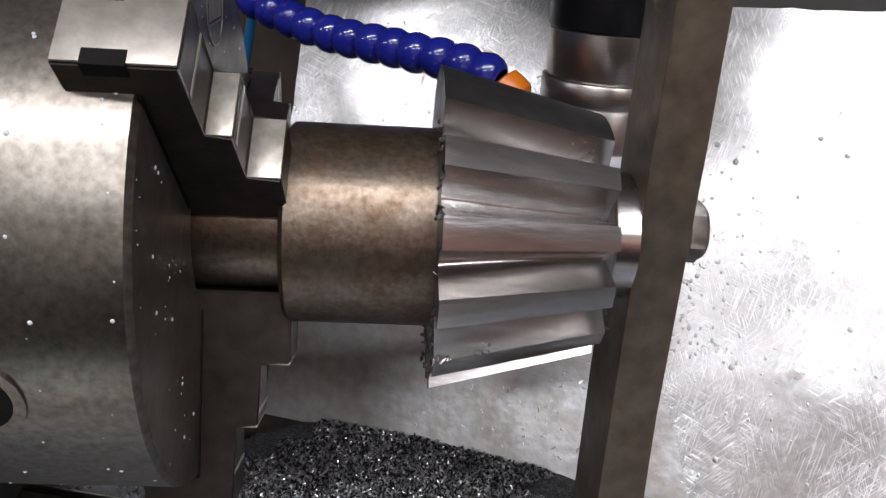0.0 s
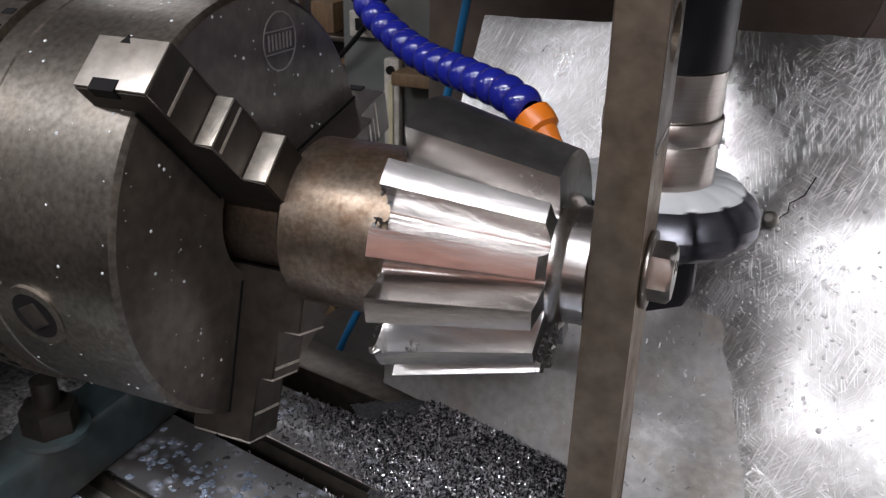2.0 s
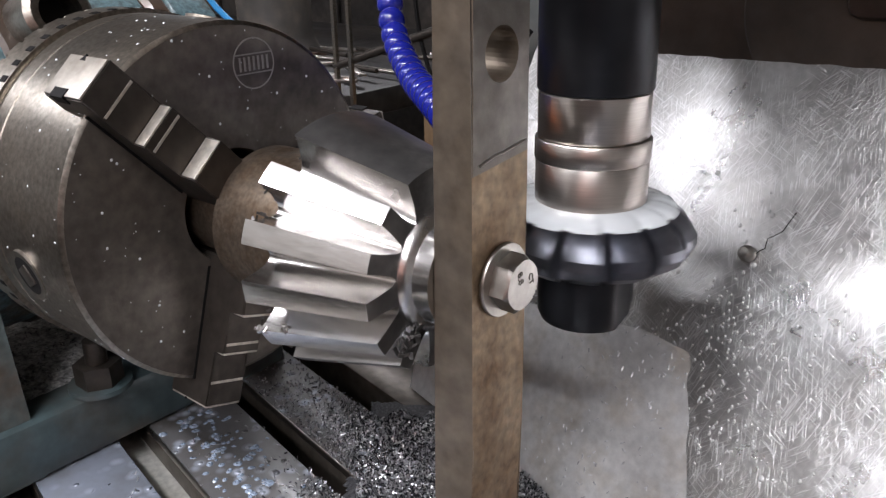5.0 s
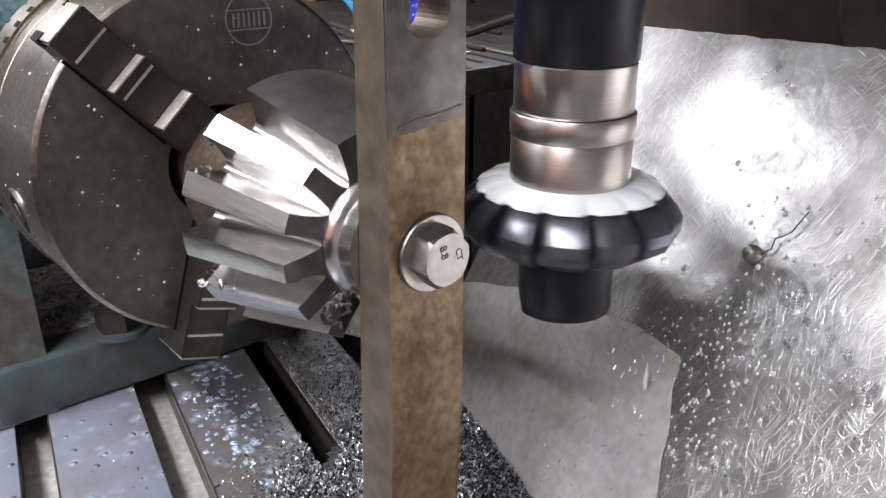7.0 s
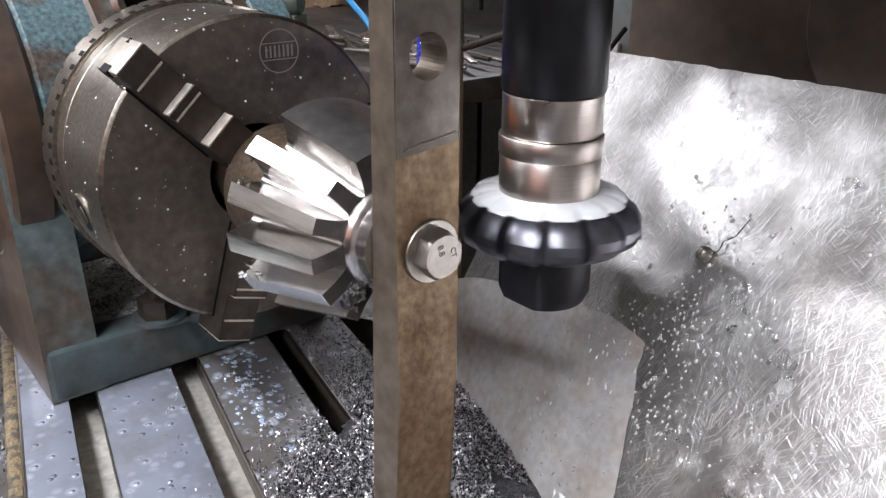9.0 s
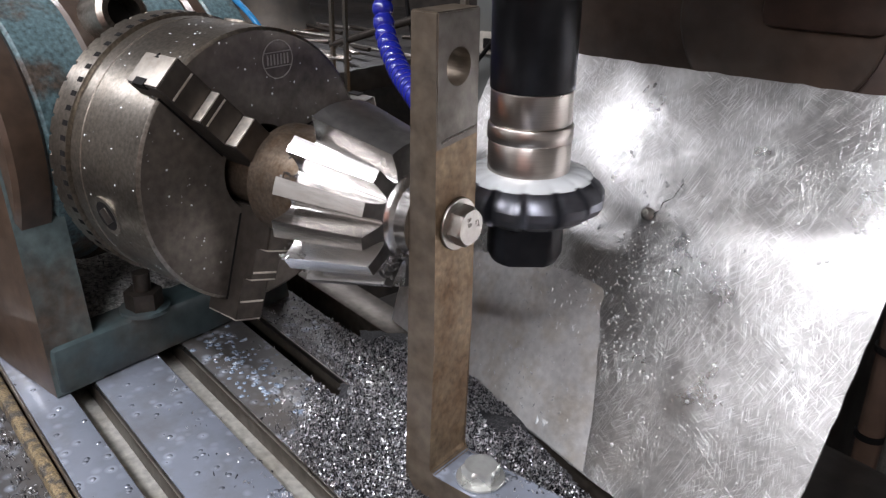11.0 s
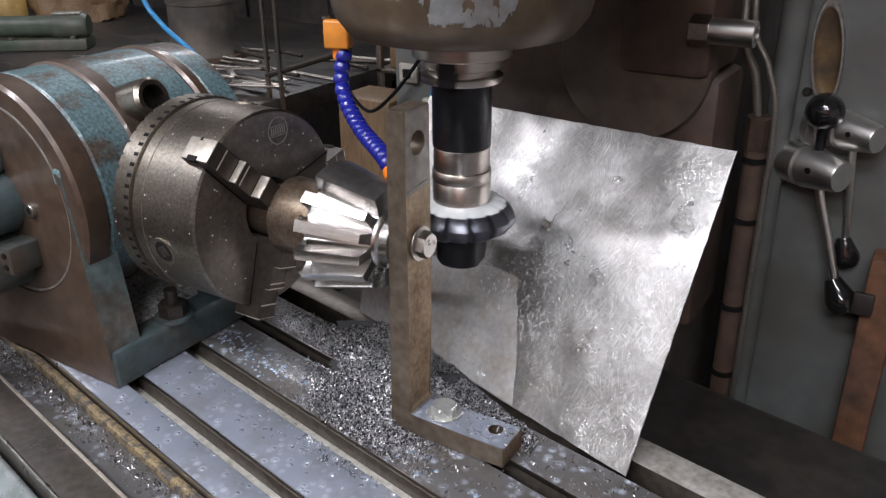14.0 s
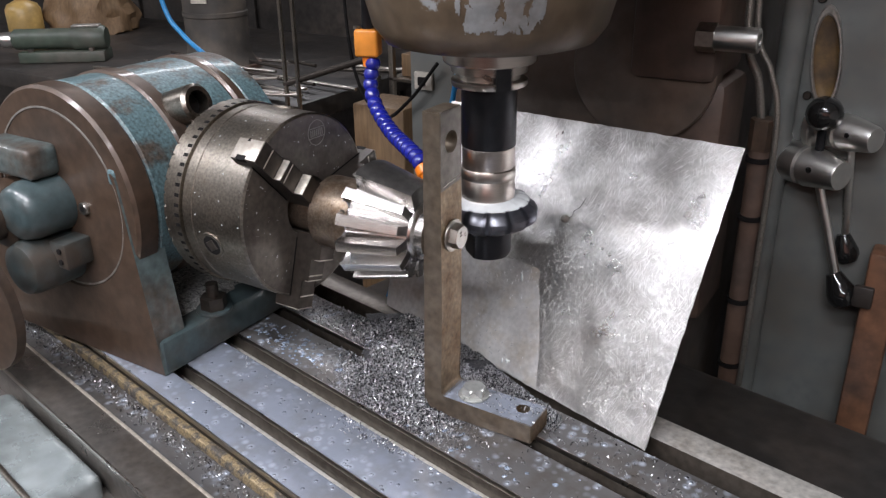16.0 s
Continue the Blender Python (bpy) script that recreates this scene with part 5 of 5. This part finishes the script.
    part("scale_screw", lathe([(0, -0.004), (0.005, -0.004), (0.005, 0.0), (0, 0.0)], 16, Matrix.Translation((-0.398, 0.6055, 1.087)) @ ALONG_Y), BLACK, g)
    part("cabinet_shelf", box(-0.386, -0.32, 0.58, 0.618, 1.075, 1.09, 0.002), WOOD, c)
    part("switch_plate", box(-0.455, -0.42, 0.612, 0.6195, 1.12, 1.15, 0.002), PAINT_LIGHT, c, "pale switch plate")
    part("switch", box(-0.445, -0.432, 0.607, 0.612, 1.128, 1.142, 0.001), BLACK, c)
    a = thing("air_line", "bright blue air line hanging behind the gear", "hose")
    part("line", tube(spline([(-0.165, 0.32, 1.38), (-0.198, 0.32, 1.207), (-0.215, 0.32, 1.126), (-0.262, 0.32, 1.0), (-0.316, 0.32, 0.883), (-0.37, 0.335, 0.75), (-0.42, 0.36, 0.60)], 8), 0.0033, 12), AIR_BLUE, a)
    a2 = thing("air_line", "bright blue air line trailing over the bench", "hose")
    part("line", tube(spline([(-0.98, 0.52, 1.45), (-0.945, 0.52, 1.25), (-0.90, 0.52, 1.19), (-0.82, 0.52, 1.14), (-0.77, 0.53, 1.07)], 8), 0.0045, 12), AIR_BLUE, a2)
    k = thing("power_cable", "thin black cable looping down behind the hose", "cable")
    part("cable", tube(spline([(-0.60, 0.62, 1.5), (-0.60, 0.62, 1.25), (-0.58, 0.62, 1.12), (-0.53, 0.62, 1.06), (-0.46, 0.60, 1.10), (-0.40, 0.6, 1.17)], 8), 0.003, 8), BLACK, k)
    b = thing("stand_frame", "dark steel stand frame with thin uprights", "stand")
    for x in (-0.735, -0.705):
        part("upright", box(x - 0.003, x + 0.003, 0.60, 0.606, 0.0, 1.6), CHUCK_SIDE, b)
    part("cross_bar", tube([(-0.74, 0.605, 1.10), (-0.56, 0.62, 1.16)], 0.006, 10), JAW_DARK, b)


background()


def dark_surrounds():
    """Added dark bodies: a backdrop behind the bench, two unseen ones before the machine."""
    # Backdrop keeps the background behind the bench dark.
    t = thing("dark_backdrop", "tall dark backdrop added behind the bench", "cupboard")
    part("backdrop_body", box(-3.2, -0.48, 1.42, 1.85, 0.0, 2.2, 0.01), BENCH, t)
    for i in range(5):
        part("backdrop_panel", box(-3.18 + i * 0.54, -2.66 + i * 0.54, 1.405, 1.419, 0.1, 2.15, 0.004), BENCH, t)
    # Low block out of view, added to darken the chuck's lower reflections.
    t = thing("dark_reflect_block", "unseen long dark block added to darken reflections", "tool chest")
    part("reflect_block_body", box(-2.4, 1.8, -2.6, -2.0, 0.0, 1.15, 0.01), BENCH, t)
    # Floor pan, likewise unseen and added as a dark surface below.
    t = thing("dark_floor_pan", "unseen dark pan added on the floor before the machine", "tray")
    part("floor_pan_body", box(-1.2, 0.9, -1.6, -0.45, 0.0, 0.12, 0.01), BENCH, t)


dark_surrounds()


def far_clutter():
    """Shelf plates, rods and boxes glimpsed between hose and chuck."""
    rnd = random.Random(31)
    t = thing("shelf_rack", "grey steel shelf rack with boxes of parts", "shelf rack")
    for z in (1.06, 1.20, 1.36):
        part("shelf", box(-0.70, -0.47, 0.88, 1.2, z, z + 0.008, 0.001), CHUCK_SIDE, t)
    for x in (-0.70, -0.475):
        part("upright", box(x, x + 0.012, 0.88, 0.892, 0, 1.5, 0.001), CHUCK_SIDE, t)
    for i in range(9):
        x, z = -0.69 + 0.07 * (i % 3), (1.0685, 1.2085, 1.3685)[i // 3]
        w, h = rnd.uniform(0.04, 0.06), rnd.uniform(0.04, 0.1)
        k = thing("parts_box", "small worn cardboard parts box on the shelf", "box", "parts boxes", at=(x + 0.03, 0.95, z))
        part("carton", box(-w / 2, w / 2, -0.05, 0.05, 0, h, 0.002), (WOOD, DIALGREY, CAST_BROWN)[i % 3], k)
    for i in range(16):
        x, y = rnd.uniform(-1.3, -0.76), rnd.uniform(0.58, 0.7)
        L = rnd.uniform(0.05, 0.16)
        k = thing("steel_strip", "thin bright steel strip lying on the bench", "strip", "steel strips", at=(x, y, 1.0605), rz=rnd.uniform(-40, 40))
        part("strip_bar", box(-L / 2, L / 2, -0.006, 0.006, 0.02, 0.024, 0.0005, Matrix.Rotation(radians(rnd.uniform(-6, 6)), 4, "Y")), STEEL_GROUND, k)
    k = thing("oil_can", "small dull oil can on the bench", "can", at=(-2.08, 0.72, 1.0605))
    part("can_body", lathe([(0, 0), (0.035, 0), (0.035, 0.08), (0.01, 0.11), (0.006, 0.15), (0, 0.15)], 24), DIALGREY, k)


far_clutter()


# ---- swarf ----
def pile_height(x, y):
    """Heap of swarf at the foot of the sheet."""
    u = x * math.cos(radians(TA)) + y * math.sin(radians(TA))
    v = -x * math.sin(radians(TA)) + y * math.cos(radians(TA))
    d = ((u + 0.066 + 0.5 * v) / 0.080) ** 2 + ((v - 0.012) / 0.084) ** 2
    d += 0.35 * noise.noise(Vector((x * 22, y * 22, 3))) + 0.2 * noise.noise(Vector((x * 70, y * 70, 1)))
    h = 0.0068 * max(0.0, min(1.0, 1.25 * (1.0 - d)))
    d = min(d, ((u + 0.105) / 0.098) ** 2 + ((v - 0.062) / 0.046) ** 2 + 0.25 * noise.noise(Vector((x * 40, y * 40, 9))))
    h = max(h, 0.0058 * max(0.0, min(1.0, 1.4 * (1.0 - d))))
    if -0.02 < u < 0.11:
        h = max(h, 0.008 * math.exp(-((v - 0.052 + 0.25 * u) / 0.012) ** 2) * min(1.0, (0.11 - u) / 0.06))
    return h * (0.9 + 0.25 * noise.noise(Vector((x * 45, y * 45, 0)))), u, v, d


def swarf():
    bm = bmesh.new()
    nx, ny = 150, 110
    grid = {}
    for i in range(nx + 1):
        for j in range(ny + 1):
            x, y = -0.24 + 0.34 * i / nx, -0.10 + 0.25 * j / ny
            h, u, v, d = pile_height(x, y)
            grid[i, j] = bm.verts.new((x, y, ZT - 0.0025 + h))
    for i in range(nx):
        for j in range(ny):
            quad = (grid[i, j], grid[i + 1, j], grid[i + 1, j + 1], grid[i, j + 1])
            if min(q.co.z for q in quad) > ZT - 0.0012:
                bm.faces.new(quad)
    bmesh.ops.delete(bm, geom=[v for v in bm.verts if not v.link_faces], context="VERTS")
    tagged(part("swarf_heap", bm, CHIP_MASS), "heap of fine grey steel swarf on the table", "swarf", kind="stuff")
    rnd = random.Random(21)
    verts, faces = [], []

    def chip(p, s):
        q = Euler((rnd.uniform(0, 6.3), rnd.uniform(0, 6.3), rnd.uniform(0, 6.3))).to_matrix()
        L, w, c = s * rnd.uniform(0.7, 1.5), s * rnd.uniform(0.22, 0.42), s * rnd.uniform(0.2, 0.6)
        k = len(verts)
        for a, b in ((-1, 0), (-0.35, c), (0.35, c), (1, 0)):
            for e in (-1, 1):
                verts.append(p + q @ Vector((a * L, e * w, b)))
        for n in range(3):
            faces.append((k + 2 * n, k + 2 * n + 1, k + 2 * n + 3, k + 2 * n + 2))
    count = 0
    while count < 36000:
        x, y = rnd.uniform(-0.24, 0.09), rnd.uniform(-0.09, 0.15)
        h, u, v, d = pile_height(x, y)
        if h < 0.0016 and rnd.random() > (0.5 * math.exp(-2.6 * max(0.0, d - 0.85)) if d < 3.0 else 0.004):
            continue
        slot = -0.081 < v < -0.061 or -0.0075 < v < 0.0085 or v > 0.0515 or v < -0.11
        if slot and h < 0.004:
            continue
        if -0.024 < x < 0.081 and -0.023 < y < 0.0105 and h < 0.02:
            continue
        if y > 0.146 - 0.31 * (x - 0.0315) + 0.594 * (ZT + h - 1.136) - 0.003:
            continue
        chip(Vector((x, y, ZT + max(0.0004, h - 0.0024) + rnd.uniform(0, 0.0018))), rnd.uniform(0.0007, 0.0014))
        count += 1
    # loose chips along the lands, the foot and the gutter
    for i in range(900):
        u, v = rnd.uniform(-0.05, 0.35), rnd.choice((rnd.uniform(0.011, 0.05), rnd.uniform(0.011, 0.05), rnd.uniform(-0.058, -0.01)))
        if v < 0 and rnd.random() < 0.8:
            continue
        x, y = u * math.cos(radians(TA)) - v * math.sin(radians(TA)), u * math.sin(radians(TA)) + v * math.cos(radians(TA))
        if -0.024 < x < 0.081 and -0.023 < y < 0.0105:
            continue
        if y > 0.146 - 0.31 * (x - 0.0315) + 0.594 * (ZT - 1.136) - 0.002:
            continue
        chip(Vector((x, y, ZT + 0.0006)), rnd.uniform(0.0008, 0.0016))
    for i in range(2600):
        u, v = rnd.uniform(-0.29, -0.10), rnd.uniform(0.0095, 0.0505)
        if rnd.random() > (u + 0.33) / 0.2:
            continue
        x, y = u * math.cos(radians(TA)) - v * math.sin(radians(TA)), u * math.sin(radians(TA)) + v * math.cos(radians(TA))
        chip(Vector((x, y, ZT + 0.0006)), rnd.uniform(0.0006, 0.0012))
    for i in range(1300):
        u, v = rnd.uniform(-0.5, 0.2), rnd.gauss(-0.196, 0.006)
        x, y = u * math.cos(radians(TA)) - v * math.sin(radians(TA)), u * math.sin(radians(TA)) + v * math.cos(radians(TA))
        chip(Vector((x, y, 0.9855)), rnd.uniform(0.0008, 0.0016))
    for i in range(700):
        chip(Vector((rnd.uniform(-0.44, -0.29), rnd.uniform(-0.069, 0.055), 1.0395 + rnd.uniform(0, 0.003))), rnd.uniform(0.0006, 0.0012))
    for i in range(160):
        chip(Vector((rnd.uniform(0.0, 0.08), rnd.uniform(-0.018, 0.009), 1.0194)), rnd.uniform(0.0006, 0.0012))
    foam = bmesh.new()
    for i in range(150):
        u, v = (rnd.gauss(-0.20, 0.035), rnd.gauss(-0.036, 0.011)) if i < 105 else (rnd.uniform(-0.08, 0.30), rnd.uniform(-0.056, -0.012))
        if not -0.058 < v < -0.0105:
            continue
        x, y = u * math.cos(radians(TA)) - v * math.sin(radians(TA)), u * math.sin(radians(TA)) + v * math.cos(radians(TA))
        r = rnd.uniform(0.0010, 0.0030)
        m = Matrix.Translation((x, y, ZT + 0.0001)) @ Matrix.Rotation(rnd.uniform(0, 3), 4, "Z") @ Matrix.Diagonal((1, rnd.uniform(0.6, 1.0), 1, 1))
        foam = lathe([(0, r * 0.10), (r * 0.25, r * 0.24), (r * 0.5, r * 0.3), (r * 0.8, r * 0.16), (r, 0)], 12, m, bm=foam)
    tagged(part("coolant_foam", foam, FOAM), "blue-white coolant bubbles on the dark table land", "foam", kind="stuff")
    me = bpy.data.meshes.new("swarf_chips")
    me.from_pydata(verts, [], faces)
    me.materials.append(CHIP)
    me.materials.append(CHIP_DARK)
    # Four chips in ten take the darker material.
    for p in me.polygons:
        p.material_index = 1 if (p.index // 3) * 7 % 10 < 4 else 0
    tagged(new("swarf_chips", me), "countless small curled steel chips scattered over table and heap", "swarf", kind="stuff")


swarf()


# ---- coolant drops thrown off the cutter ----
DROP_TIMES = (0.4, 1.1, 1.7, 2.3, 2.9, 3.38, 3.9, 4.6, 5.3, 5.9, 6.38, 6.66, 6.88, 7.06, 7.4, 7.98, 8.38, 8.47, 9.0, 9.6, 10.2, 10.8, 11.38, 12.18, 12.9, 13.6, 14.2, 14.4, 14.88, 15.4, 15.48, 15.88)


def coolant_drops():
    bm = bmesh.new()
    bm = lathe([(0, -0.0042), (0.0009, -0.0034), (0.0014, -0.0014), (0.0012, 0.0010), (0.0007, 0.0036), (0, 0.0066)], 12, bm=bm)
    first = part("coolant_drop", bm, COOLANT_MILK)
    tagged(first, "milky white coolant drop falling from the cutter", "drop", "coolant drops")
    rnd = random.Random(17)
    out = []
    for k, t0 in enumerate(DROP_TIMES):
        ob = first if k == 0 else copy_thing(first, Matrix.Identity(4))
        out.append((ob, t0, 0.003 + rnd.uniform(-0.004, 0.005), 0.112 + rnd.uniform(-0.003, 0.002)))
    return out


drops = coolant_drops()


# ---- what moves: the arbor turns with the cutter, drops fall ----
def motions():
    rate = 52.0  # degrees in a tenth of a second
    walk(arbor_ob, [(k / 10, pose(SX, SY, 0, 0, 0, -rate * k)) for k in range(161)])
    for ob, t0, x, y in drops:
        fall = [(t0, x, y, 1.152), (t0 + 0.06, x, y, 1.134), (t0 + 0.10, x, y, 1.103), (t0 + 0.14, x, y, 1.064), (t0 + 0.7, x + 0.002, y - 0.034, 1.004)]
        rows = [(0.0, pose(x, y, 1.152))] + [(t, pose(a, b, c)) for t, a, b, c in fall if t < 16.0]
        if t0 + 0.7 < 16.0:
            rows.append((16.0, pose(x + 0.002, y - 0.034, 1.004)))
        else:
            rows.append((16.0, pose(x, y, max(1.004, 1.152 - 4.9 * (16.0 - t0) ** 2))))
        walk(ob, rows)


motions()
